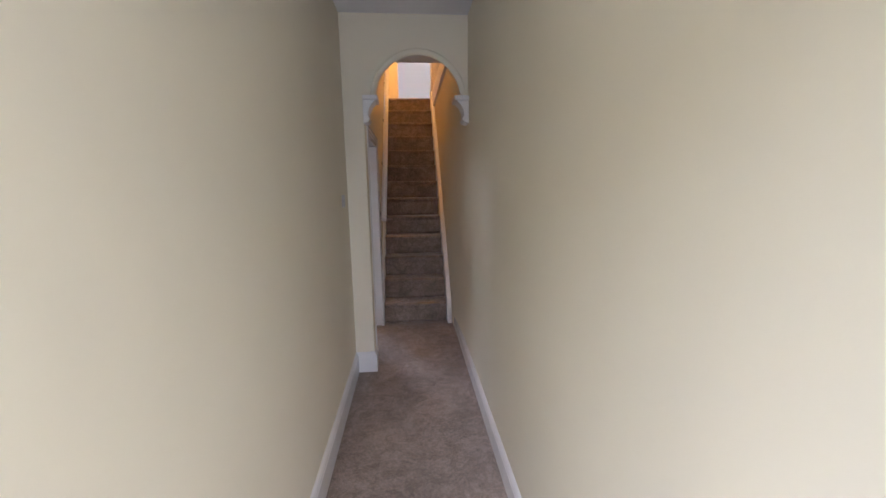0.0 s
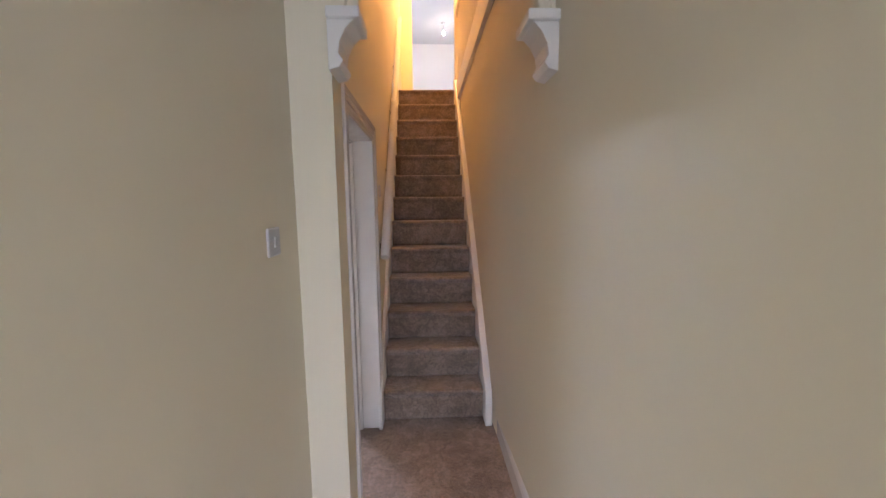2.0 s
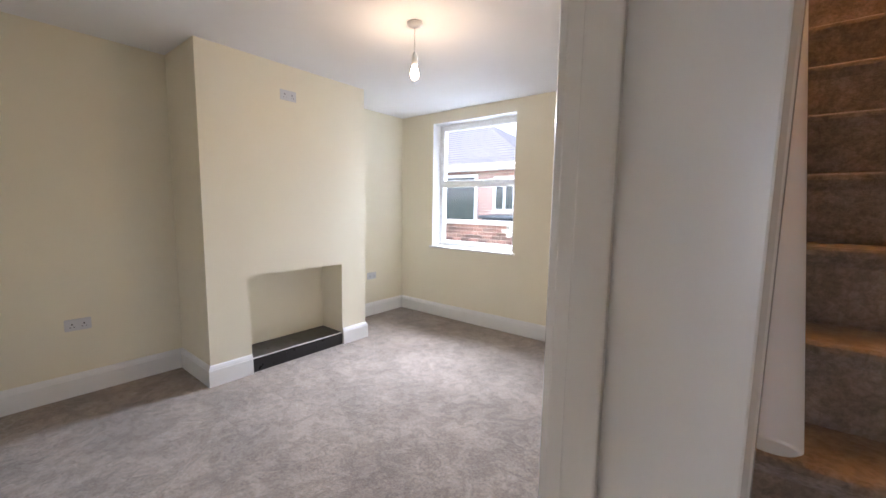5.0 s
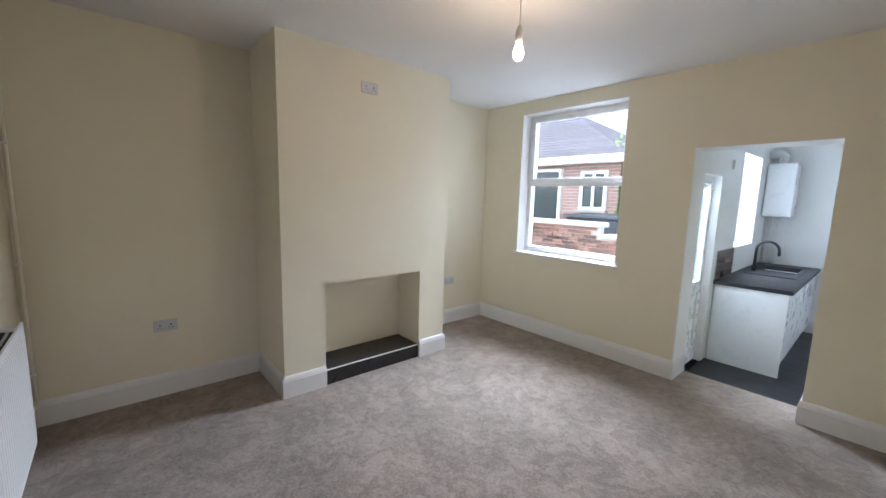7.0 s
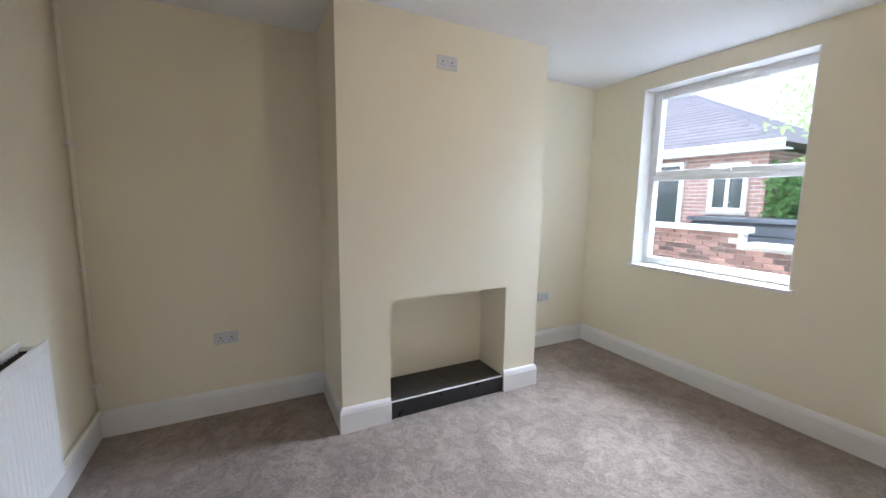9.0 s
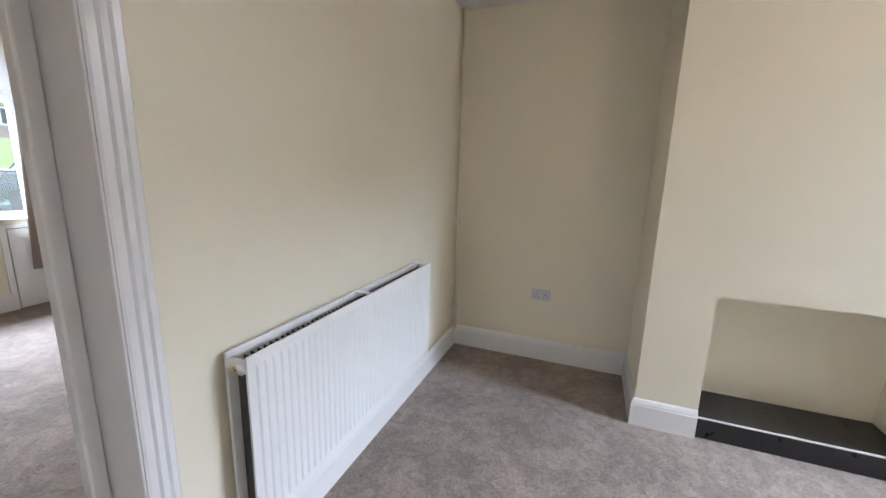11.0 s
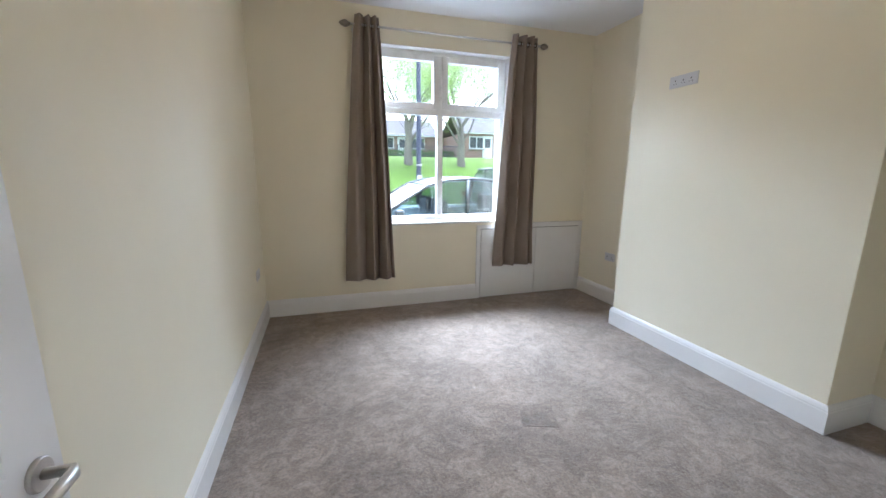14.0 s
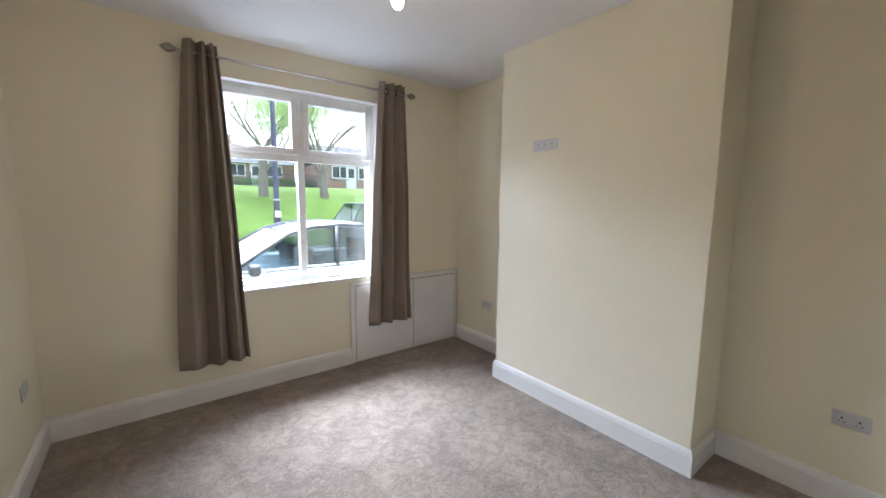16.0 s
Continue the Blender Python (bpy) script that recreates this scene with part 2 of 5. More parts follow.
def glass_material(name, tint=(1, 1, 1), gloss=0.06):
    m = bpy.data.materials.new(name)
    m.use_nodes = True
    n, l = m.node_tree.nodes, m.node_tree.links
    n.remove(n["Principled BSDF"])
    tr, gl, mx, fr = n.new("ShaderNodeBsdfTransparent"), n.new("ShaderNodeBsdfGlossy"), n.new("ShaderNodeMixShader"), n.new("ShaderNodeFresnel")
    tr.inputs["Color"].default_value = (*tint, 1)
    gl.inputs["Roughness"].default_value = 0.02
    fr.inputs["IOR"].default_value = 1.45
    l.new(fr.outputs[0], mx.inputs[0])
    l.new(tr.outputs[0], mx.inputs[1])
    l.new(gl.outputs[0], mx.inputs[2])
    l.new(mx.outputs[0], n["Material Output"].inputs["Surface"])
    return m


GLASS = glass_material("window_glass", (0.86, 0.89, 0.90))
CARGLASS = glass_material("tinted_car_glass", (0.42, 0.50, 0.52))


def glow_material(name, colour, strength):
    m = bpy.data.materials.new(name)
    m.use_nodes = True
    p = m.node_tree.nodes["Principled BSDF"]
    p.inputs["Emission Color"].default_value = (*colour, 1)
    p.inputs["Emission Strength"].default_value = strength
    return m


def leaf_material(name, colour):
    """Thin leaves that let some light through."""
    m = material(name, colour, 0.7, vary=0.3, scale=1.5, spec=0.3)
    n, l = m.node_tree.nodes, m.node_tree.links
    t, mx = n.new("ShaderNodeBsdfTranslucent"), n.new("ShaderNodeMixShader")
    t.inputs["Color"].default_value = (*[min(1.0, c * 1.6) for c in colour], 1)
    mx.inputs[0].default_value = 0.45
    l.new(n["Principled BSDF"].outputs[0], mx.inputs[1])
    l.new(t.outputs[0], mx.inputs[2])
    l.new(mx.outputs[0], n["Material Output"].inputs["Surface"])
    return m


LEAF = leaf_material("spring_leaves", (0.45, 0.56, 0.25))
HEDGE = leaf_material("dark_green_leaves", (0.11, 0.21, 0.07))
BULB = glow_material("lit_bulb", (1.0, 0.78, 0.5), 14)


# ---- shape helpers ----
def bx(bm, x0, x1, y0, y1, z0, z1):
    v = [bm.verts.new((x, y, z)) for x in (x0, x1) for y in (y0, y1) for z in (z0, z1)]
    for f in ((0, 1, 3, 2), (4, 6, 7, 5), (0, 4, 5, 1), (2, 3, 7, 6), (0, 2, 6, 4), (1, 5, 7, 3)):
        bm.faces.new([v[i] for i in f])
    return bm


def box(*a):
    return bx(bmesh.new(), *a)


def tube(bm, pts, radii, n=14, caps=True):
    """A round tube along pts; one radius, or one for each point."""
    pts = [Vector(p) for p in pts]
    if not hasattr(radii, "__len__"):
        radii = [radii] * len(pts)
    rings, side = [], None
    for i, p in enumerate(pts):
        t = (pts[min(i + 1, len(pts) - 1)] - pts[max(i - 1, 0)]).normalized()
        if side is None:
            side = t.cross(Vector((0, 0, 1)) if abs(t.z) < 0.9 else Vector((1, 0, 0))).normalized()
        side = (side - t * side.dot(t)).normalized()
        up = t.cross(side)
        rings.append([bm.verts.new(p + (side * math.cos(a) + up * math.sin(a)) * radii[i]) for a in (math.tau * k / n for k in range(n))])
    for a, b in zip(rings, rings[1:]):
        for k in range(n):
            f = bm.faces.new((a[k], a[(k + 1) % n], b[(k + 1) % n], b[k]))
            f.smooth = True
    if caps:
        bm.faces.new(rings[0][::-1])
        bm.faces.new(rings[-1])
    return bm


def lathe(bm, centre, profile, n=20, axis="z"):
    """Turns (radius, height) pairs round an axis through centre."""
    c, rings = Vector(centre), []
    for r, h in profile:
        ring = []
        for k in range(n):
            a = math.tau * k / n
            p = (r * math.cos(a), r * math.sin(a), h)
            p = {"z": p, "x": (p[2], p[0], p[1]), "y": (p[1], p[2], p[0])}[axis]
            ring.append(bm.verts.new(c + Vector(p)))
        rings.append(ring)
    for a, b in zip(rings, rings[1:]):
        for k in range(n):
            f = bm.faces.new((a[k], a[(k + 1) % n], b[(k + 1) % n], b[k]))
            f.smooth = True
    bm.faces.new(rings[0][::-1])
    bm.faces.new(rings[-1])
    return bm


def sweep(bm, path, normal, profile):
    """A moulding along a flat path with mitred corners. Profile: (offset to the left of the way, height along normal)."""
    nrm, pts = Vector(normal), [Vector(p) for p in path]
    lefts = [nrm.cross((b - a).normalized()) for a, b in zip(pts, pts[1:])]
    rings = []
    for i, p in enumerate(pts):
        a, b = lefts[max(i - 1, 0)], lefts[min(i, len(lefts) - 1)]
        m = (a + b) / (1 + a.dot(b))
        rings.append([bm.verts.new(p + m * u + nrm * v) for u, v in profile])
    k = len(profile)
    for a, b in zip(rings, rings[1:]):
        for j in range(k):
            bm.faces.new((a[j], a[(j + 1) % k], b[(j + 1) % k], b[j]))
    bm.faces.new(rings[0])
    bm.faces.new(rings[-1][::-1])
    return bm


def prism(bm, outline, y0, y1, axis="y"):
    """An outline in one plane, (a, b) pairs, extruded along the axis."""
    def at(a, b, d):
        return {"y": (a, d, b), "x": (d, a, b), "z": (a, b, d)}[axis]
    v0 = [bm.verts.new(at(a, b, y0)) for a, b in outline]
    v1 = [bm.verts.new(at(a, b, y1)) for a, b in outline]
    bm.faces.new(v0)
    bm.faces.new(v1[::-1])
    for i in range(len(outline)):
        j = (i + 1) % len(outline)
        bm.faces.new((v0[i], v1[i], v1[j], v0[j]))
    return bm


def mesh_object(name, bm, mat, bevel=0.0):
    bmesh.ops.recalc_face_normals(bm, faces=bm.faces)
    me = bpy.data.meshes.new(name)
    bm.to_mesh(me)
    bm.free()
    me.materials.append(mat)
    ob = new(name, me)
    if bevel:
        md = ob.modifiers.new("edge", "BEVEL")
        md.width, md.segments, md.limit_method, md.angle_limit = bevel, 2, "ANGLE", radians(40)
        md.harden_normals = False
    return ob


def part(name, bm, mat, parent, label="", bevel=0.0):
    ob = mesh_object(name, bm, mat, bevel)
    ob.parent = parent
    ob.matrix_parent_inverse = parent.matrix_basis.inverted()
    if label:
        ob["label"] = label
    return ob


def thing(name, place, label, category, group=""):
    ob = new(name)
    ob.empty_display_size = 0.1
    ob.location = place
    return tagged(ob, label, category, group)


def structure(name, bm, mat, label, category="", bevel=0.0):
    return tagged(mesh_object(name, bm, mat, bevel), label, category or name.split("_")[0], kind="structure")


def wall_boxes(axis, a0, a1, t0, t1, z0, z1, holes=()):
    """A wall along axis from a0 to a1, t0 to t1 thick, with rectangular holes (a0, a1, z0, z1)."""
    bm = bmesh.new()

    def add(a, b, c, d):
        if b - a > 1e-4 and d - c > 1e-4:
            bx(bm, a, b, t0, t1, c, d) if axis == "x" else bx(bm, t0, t1, a, b, c, d)
    at = a0
    for h0, h1, c, d in sorted(holes):
        add(at, h0, z0, z1)
        add(h0, h1, z0, c)
        add(h0, h1, d, z1)
        at = h1
    add(at, a1, z0, z1)
    return bm


# ---- measures of the place ----
HALL_W, HALL_E, PIER_E = -0.487, 0.432, -0.340
BACK_W, STAIR_W, STAIR_E = -0.520, -0.357, 0.402
REAR_W, REAR_N, REAR_S, REAR_H = -4.132, 8.045, 3.983, 2.60
FRONT_W, FRONT_E, FRONT_S, FRONT_N, FRONT_H = -4.372, -0.829, -0.180, 3.78, 2.90
STEP_Y, GOING, FIRST, RISE, STEPS = 4.695, 0.2063, 0.216, 0.2225, 13
TOP_Z = FIRST + RISE * (STEPS - 1)
TOP_Y = STEP_Y + GOING * (STEPS - 1)

# ---- walls, floors, ceilings ----
structure("floor", wall_boxes("x", FRONT_W - 0.3, 0.6, -0.5, 8.335, -0.22, 0.0), CARPET, "taupe twist-pile fitted carpet with brushed patches", "carpet")
bm = box(-2.0, 0.2, 8.345, 11.5, -0.30, -0.13)
bx(bm, -1.83, -1.0, 8.330, 8.345, -0.30, 0.001)
structure("floor_kitchen", bm, VINYL, "charcoal kitchen floor covering", "floor")

structure("wall_front", wall_boxes("x", -4.8, 0.75, -0.50, FRONT_S, -0.4, 5.6, [(-3.335, -1.865, 0.885, 2.595), (-0.42, 0.38, -0.4, 2.3)]), CREAM, "cream painted front wall below and around the window", "wall")
structure("wall_west_front", box(-4.7, FRONT_W, FRONT_S, FRONT_N, -0.2, FRONT_H + 0.1), CREAM, "cream painted wall with alcoves beside the chimney breast", "wall")
structure("wall_west_rear", box(-4.7, REAR_W, REAR_S, REAR_N, -0.2, REAR_H + 0.1), CREAM, "cream painted wall with alcoves beside the chimney breast", "wall")
structure("chimney_breast_front", box(FRONT_W, -3.980, 0.896, 2.543, 0.0, FRONT_H), CREAM, "plain cream painted chimney breast", "chimney breast", 0.004)
bm = wall_boxes("y", 5.337, 6.878, REAR_W, -3.533, 0.0, REAR_H, [(5.657, 6.577, 0.0, 0.832)])
bx(bm, REAR_W, -3.875, 5.657, 6.577, 0.0, 0.832)
structure("chimney_breast_rear", bm, CREAM, "cream painted chimney breast with an open square fireplace", "chimney breast")
structure("wall_rear", wall_boxes("x", -4.7, 0.6, REAR_N, 8.335, -0.25, REAR_H + 0.1, [(-3.580, -2.400, 0.917, 2.466), (-1.835, -1.0, -0.25, 1.972)]), CREAM, "cream painted rear wall with window and kitchen opening", "wall")
structure("wall_partition", wall_boxes("x", -4.7, FRONT_E, FRONT_N, REAR_S, -0.1, 3.0, [(-1.745, -0.905, -0.1, 1.99)]), CREAM, "cream painted wall between the two rooms", "wall")
structure("wall_hall_west", box(FRONT_E, HALL_W, FRONT_S, 3.592, -0.1, 3.0), CREAM, "cream painted hallway wall", "wall")
structure("wall_hall_rear", wall_boxes("y", 3.735, 9.2, BACK_W, STAIR_W, -0.1, 5.5, [(3.866, 4.625, -0.1, 1.885)]), CREAM, "cream painted wall beside the stairs", "wall")
structure("wall_hall_link", box(FRONT_E, BACK_W, 3.592, REAR_S, -0.1, 3.0), CREAM, "cream painted wall end", "wall")
bm = bmesh.new()
lo, hi = [[bm.verts.new((x, y, z)) for x, y in ((HALL_E, -0.18), (0.62, -0.18), (0.62, 9.2), (STAIR_E, 9.2), (STAIR_E, 4.9), (HALL_E, 3.8))] for z in (-0.1, 2.70)]
bm.faces.new(lo)
bm.faces.new(hi[::-1])
for i in range(6):
    bm.faces.new((lo[i], lo[(i + 1) % 6], hi[(i + 1) % 6], hi[i]))
structure("wall_hall_east", bm, CREAM, "cream painted hallway wall running up beside the stairs", "wall")
structure("ceiling_front", wall_boxes("x", -4.7, HALL_W - 0.05, -0.2, FRONT_N + 0.1, FRONT_H, FRONT_H + 0.08), CEILING, "white painted ceiling", "ceiling")
structure("ceiling_rear", wall_boxes("x", -4.7, BACK_W + 0.05, REAR_S - 0.1, REAR_N + 0.1, REAR_H, REAR_H + 0.08), CEILING, "white painted ceiling", "ceiling")
bm = box(HALL_W - 0.02, HALL_E + 0.02, -0.2, 3.60, 2.70, 2.80)
bx(bm, STAIR_W, HALL_E, 3.60, 4.43, 2.62, 2.92)
structure("ceiling_hall", bm, CEILING, "hallway ceiling ending at the stairwell", "ceiling")

# arch across the hall on a pier, with moulded edge and corbels
ARCH_X, ARCH_R, SPRING = 0.065, 0.355, 2.115


def arch_outline(r, left, right, top, n=28):
    pts = [(ARCH_X + r * math.cos(math.pi * k / n), SPRING + r * math.sin(math.pi * k / n)) for k in range(n + 1)]
    return [(right, SPRING)] + pts + [(left, SPRING), (left, top), (right, top)]


bm = bmesh.new()
prism(bm, arch_outline(ARCH_R, PIER_E, HALL_E, 2.70), 3.592, 3.735)
bx(bm, BACK_W, PIER_E, 3.592, 3.735, 0.0, 2.70)
structure("wall_arch", bm, CREAM, "cream painted arch wall on a pier across the hallway", "arch")
bm = bmesh.new()
path = [(ARCH_X + ARCH_R * math.cos(a), 3.591, SPRING + ARCH_R * math.sin(a)) for a in (math.pi * k / 36 for k in range(37))]
sweep(bm, path, (0, -1, 0), [(0.0, 0.0), (0.0, 0.012), (0.012, 0.02), (0.03, 0.016), (0.042, 0.008), (0.045, 0.0)])
structure("trim_arch", bm, CREAM, "cream painted moulded trim round the arch", "trim")


def corbel(x, side):
    """side +1: grows towards +x from its wall."""
    c = thing("corbel", (x, 3.6, 2.0), "white plaster corbel carrying the arch", "corbel", "corbels under the arch")
    prof = [(0.0, 0.0), (0.035, 0.01), (0.05, 0.03), (0.035, 0.055), (0.04, 0.09), (0.06, 0.13), (0.09, 0.16), (0.0, 0.16)]
    bm = bmesh.new()
    prism(bm, [(x + side * a, 1.945 + b) for a, b in prof], 3.545, 3.70)
    part("scroll", bm, SATIN, c, bevel=0.004)
    part("cap", box(*sorted((x, x + side * 0.11)), 3.53, 3.715, 2.105, 2.14), SATIN, c, bevel=0.006)
    return c


corbel(PIER_E, 1)
corbel(HALL_E, -1)

# upstairs: landing, its walls and the room behind
bm = box(STAIR_W, STAIR_E + 0.03, TOP_Y + 0.03, 9.2, TOP_Z - 0.25, TOP_Z)
bx(bm, STAIR_E + 0.03, 1.7, 3.9, 9.2, 2.705, TOP_Z)
structure("floor_landing", bm, CARPET, "taupe carpeted landing", "carpet")
structure("wall_landing_east", box(1.7, 1.85, 3.9, 9.2, 2.6, 5.5), CREAM, "cream landing wall", "wall")
structure("wall_landing_south", box(BACK_W, 1.85, 3.75, 3.9, 2.81, 5.5), CREAM, "cream landing wall", "wall")
structure("wall_landing_north", wall_boxes("x", STAIR_W, 1.85, 8.3, 8.42, 2.6, 5.5, [(-0.185, 0.46, TOP_Z, 4.9)]), CREAM, "cream landing wall with an open doorway", "wall")
structure("ceiling_landing", box(BACK_W, 1.85, 3.75, 8.42, 5.4, 5.5), CEILING, "landing ceiling", "ceiling")
bm = box(-1.2, 2.4, 12.2, 12.3, 2.6, 5.5)
bx(bm, -1.3, -1.2, 9.2, 12.3, 2.6, 5.5)
bx(bm, 2.4, 2.5, 8.42, 12.3, 2.6, 5.5)
structure("wall_bedroom", bm, WHITE_WALL, "pale walls of the upstairs room", "wall")
structure("ceiling_bedroom", box(-1.3, 2.5, 8.42, 12.3, 5.35, 5.45), CEILING, "pale ceiling of the upstairs room", "ceiling")
structure("floor_bedroom", box(-1.3, 2.5, 9.2, 12.3, 2.75, TOP_Z), CARPET, "carpet of the upstairs room", "carpet")

# kitchen shell
bm = wall_boxes("y", 8.335, 11.5, -2.2, -1.88, -0.3, 2.6, [(8.42, 9.08, -0.13, 1.80), (9.85, 10.75, 1.04, 2.11)])
structure("wall_kitchen_west", bm, WHITE_WALL, "white kitchen wall with window and outside door", "wall")
structure("wall_kitchen_north", box(-1.88, 0.2, 11.35, 11.5, -0.3, 2.6), WHITE_WALL, "white kitchen end wall", "wall")
structure("wall_kitchen_east", box(0.1, 0.2, 8.335, 11.35, -0.3, 2.6), WHITE_WALL, "white kitchen wall", "wall")
structure("ceiling_kitchen", box(-2.2, 0.2, 8.335, 11.5, 2.42, 2.5), CEILING, "white kitchen ceiling", "ceiling")
# white painted reveal inside the kitchen opening
bm = box(-1.835, -1.827, 8.043, 8.335, 0.0, 1.972)
bx(bm, -1.827, -1.0, 8.043, 8.335, 1.964, 1.972)
structure("trim_kitchen_opening", bm, WHITE_WALL, "white painted reveal of the kitchen opening", "trim")

# ---- skirting boards ----
SKIRT = [(0.0, 0.0), (0.019, 0.0), (0.019, 0.128), (0.016, 0.136), (0.016, 0.142), (0.010, 0.158), (0.004, 0.166), (0.0, 0.168)]


def skirting(path, height=1.0):
    bm = sweep(bmesh.new(), [(x, y, 0.0) for x, y in path], (0, 0, 1), [(u, v * height) for u, v in SKIRT])
    return structure("baseboard", bm, GLOSS, "white gloss moulded skirting board", "baseboard")


# paths go with the room on their left
skirting([(-1.835, 8.335), (-1.835, REAR_N), (REAR_W, REAR_N), (REAR_W, 6.878), (-3.533, 6.878), (-3.533, 6.577)])
skirting([(-3.533, 5.657), (-3.533, 5.337), (REAR_W, 5.337), (REAR_W, REAR_S), (-1.81, REAR_S)])
skirting([(BACK_W, 4.72), (BACK_W, REAR_N), (-1.0, REAR_N), (-1.0, 8.335)])
skirting([(-3.05, FRONT_S), (FRONT_E, FRONT_S), (FRONT_E, FRONT_N), (-0.86, FRONT_N)][:3])
skirting([(-1.825, FRONT_N), (FRONT_W, FRONT_N), (FRONT_W, 2.543), (-3.980, 2.543), (-3.980, 0.896), (FRONT_W, 0.896), (FRONT_W, FRONT_S + 0.03)])
skirting([(PIER_E, 3.735), (PIER_E, 3.592), (HALL_W, 3.592), (HALL_W, -0.18)], 1.0)
skirting([(HALL_E, -0.18), (HALL_E, STEP_Y - 0.10)], 0.86)

# ---- stairs ----
stairs = thing("staircase", (0.05, STEP_Y, 0.0), "steep straight staircase covered in taupe carpet", "stairs")
stairs["kind"] = "structure"
for i in range(STEPS):
    y = STEP_Y + GOING * i
    z0, z1 = (0.0 if i == 0 else FIRST + RISE * (i - 1)), FIRST + RISE * i
    last = i == STEPS - 1
    depth = 0.06 if last else GOING + 0.03
    w0, w1 = STAIR_W + 0.024, STAIR_E - 0.048
    # rounded nosing, carpet wrapped over the edge, pinched in at the foot of each riser
    out = [(y + depth, z1), (y + depth, z0 - 0.002), (y + 0.026, z0 - 0.002), (y + 0.017, z0 + 0.02), (y + 0.015, z1 - 0.055), (y + 0.004, z1 - 0.036), (y - 0.003, z1 - 0.022), (y - 0.001, z1 - 0.008), (y + 0.010, z1 - 0.0005)]
    part("step", prism(bmesh.new(), out, w0, w1, "x"), CARPET, stairs, bevel=0.003)
slope = RISE / GOING
for x0, x1 in ((STAIR_W, STAIR_W + 0.024), (STAIR_E - 0.048, STAIR_E - 0.001)):
    y0, y1 = STEP_Y - 0.10, TOP_Y + 0.05
    up = 0.10
    out = [(y0, 0.0), (STEP_Y + 0.25, 0.0), (y1, TOP_Z - 0.30), (y1, TOP_Z + up), (TOP_Y - 0.05, TOP_Z + up), (y0 + 0.02, FIRST + up - 0.02 - 0.05 * slope), (y0, 0.16)]
    part("string_board", prism(bmesh.new(), out, x0, x1, "x"), SATIN, stairs, "white painted string board", 0.006)

# balustrade at the landing edge
bal = thing("balustrade", (STAIR_E, 6.0, TOP_Z), "white painted landing balustrade with slim spindles", "balustrade")
part("apron", box(STAIR_E - 0.03, STAIR_E + 0.003, 4.43, TOP_Y + 0.06, 2.70, TOP_Z + 0.02), SATIN, bal, bevel=0.004)
part("base_rail", box(STAIR_E - 0.02, STAIR_E + 0.05, 4.43, TOP_Y + 0.05, TOP_Z + 0.02, TOP_Z + 0.07), SATIN, bal, bevel=0.006)
part("handrail", box(STAIR_E - 0.02, STAIR_E + 0.05, 4.43, TOP_Y + 0.05, TOP_Z + 0.86, TOP_Z + 0.91), SATIN, bal, bevel=0.012)
part("newel_post", box(STAIR_E - 0.03, STAIR_E + 0.06, TOP_Y + 0.05, TOP_Y + 0.14, TOP_Z, TOP_Z + 1.05), SATIN, bal, bevel=0.008)
for i in range(22):
    y = 4.5 + i * 0.122
    if y < TOP_Y:
        part("spindle", box(STAIR_E, STAIR_E + 0.03, y, y + 0.03, TOP_Z + 0.07, TOP_Z + 0.86), SATIN, bal, bevel=0.004)

# wall handrail
rail = thing("stair_handrail", (-0.313, 4.84, 1.13), "round cream painted handrail on dark wall brackets", "handrail")
r0, r1 = Vector((-0.313, 4.845, 1.125)), Vector((-0.313, 7.35, 1.125 + 2.505 * 1.065))
d = (r1 - r0).normalized()
part("pole", tube(bmesh.new(), [r0, r0 + d * 0.004, r1 - d * 0.004, r1], [0.026, 0.031, 0.031, 0.026], 18), SATIN, rail)
for y, z in ((4.992, 1.208), (5.561, 1.792), (6.109, 2.389), (6.70, 3.01)):
    s = (y - r0.y) / d.y
    q = r0 + d * s
    b = part("bracket", tube(bmesh.new(), [(STAIR_W, y, z - 0.02), (STAIR_W + 0.035, y, z - 0.02), (q.x, q.y, q.z - 0.03)], 0.006, 8), BRONZE, rail)
    part("rose", lathe(bmesh.new(), (STAIR_W, y, z - 0.02), [(0.022, 0.0), (0.022, 0.004), (0.012, 0.008)], 14, "x"), BRONZE, b)


# ---- door frames ----
ARCHITRAVE = [(0.0, 0.0), (0.0, 0.012), (0.008, 0.016), (0.030, 0.016), (0.034, 0.011), (0.040, 0.019), (0.058, 0.019), (0.062, 0.013), (0.069, 0.021), (0.086, 0.023), (0.092, 0.018), (0.092, 0.0)]


def door_case(name, path, normal, label, width=1.0):
    bm = sweep(bmesh.new(), path, normal, [(u * width, v) for u, v in ARCHITRAVE])
    return structure(name, bm, GLOSS, label, "door frame")


ob = door_case("door_1", [(STAIR_W, 3.862, 0), (STAIR_W, 3.862, 1.885), (STAIR_W, 4.630, 1.885), (STAIR_W, 4.630, 0)], (1, 0, 0), "white gloss door frame with moulded architrave, no door closed")
bm = box(BACK_W - 0.003, STAIR_W + 0.012, 3.842, 3.869, 0, 1.905)
bx(bm, BACK_W - 0.003, STAIR_W + 0.012, 4.623, 4.650, 0, 1.905)
bx(bm, BACK_W - 0.003, STAIR_W + 0.012, 3.869, 4.623, 1.878, 1.905)
part("lining", bm, GLOSS, ob, bevel=0.003)
bm = box(-0.500, -0.463, 4.608, 4.623, 0, 1.878)
bx(bm, -0.500, -0.463, 3.869, 3.884, 0, 1.878)
bx(bm, -0.500, -0.463, 3.884, 4.608, 1.863, 1.878)
part("door_stop", bm, GLOSS, ob, bevel=0.003)
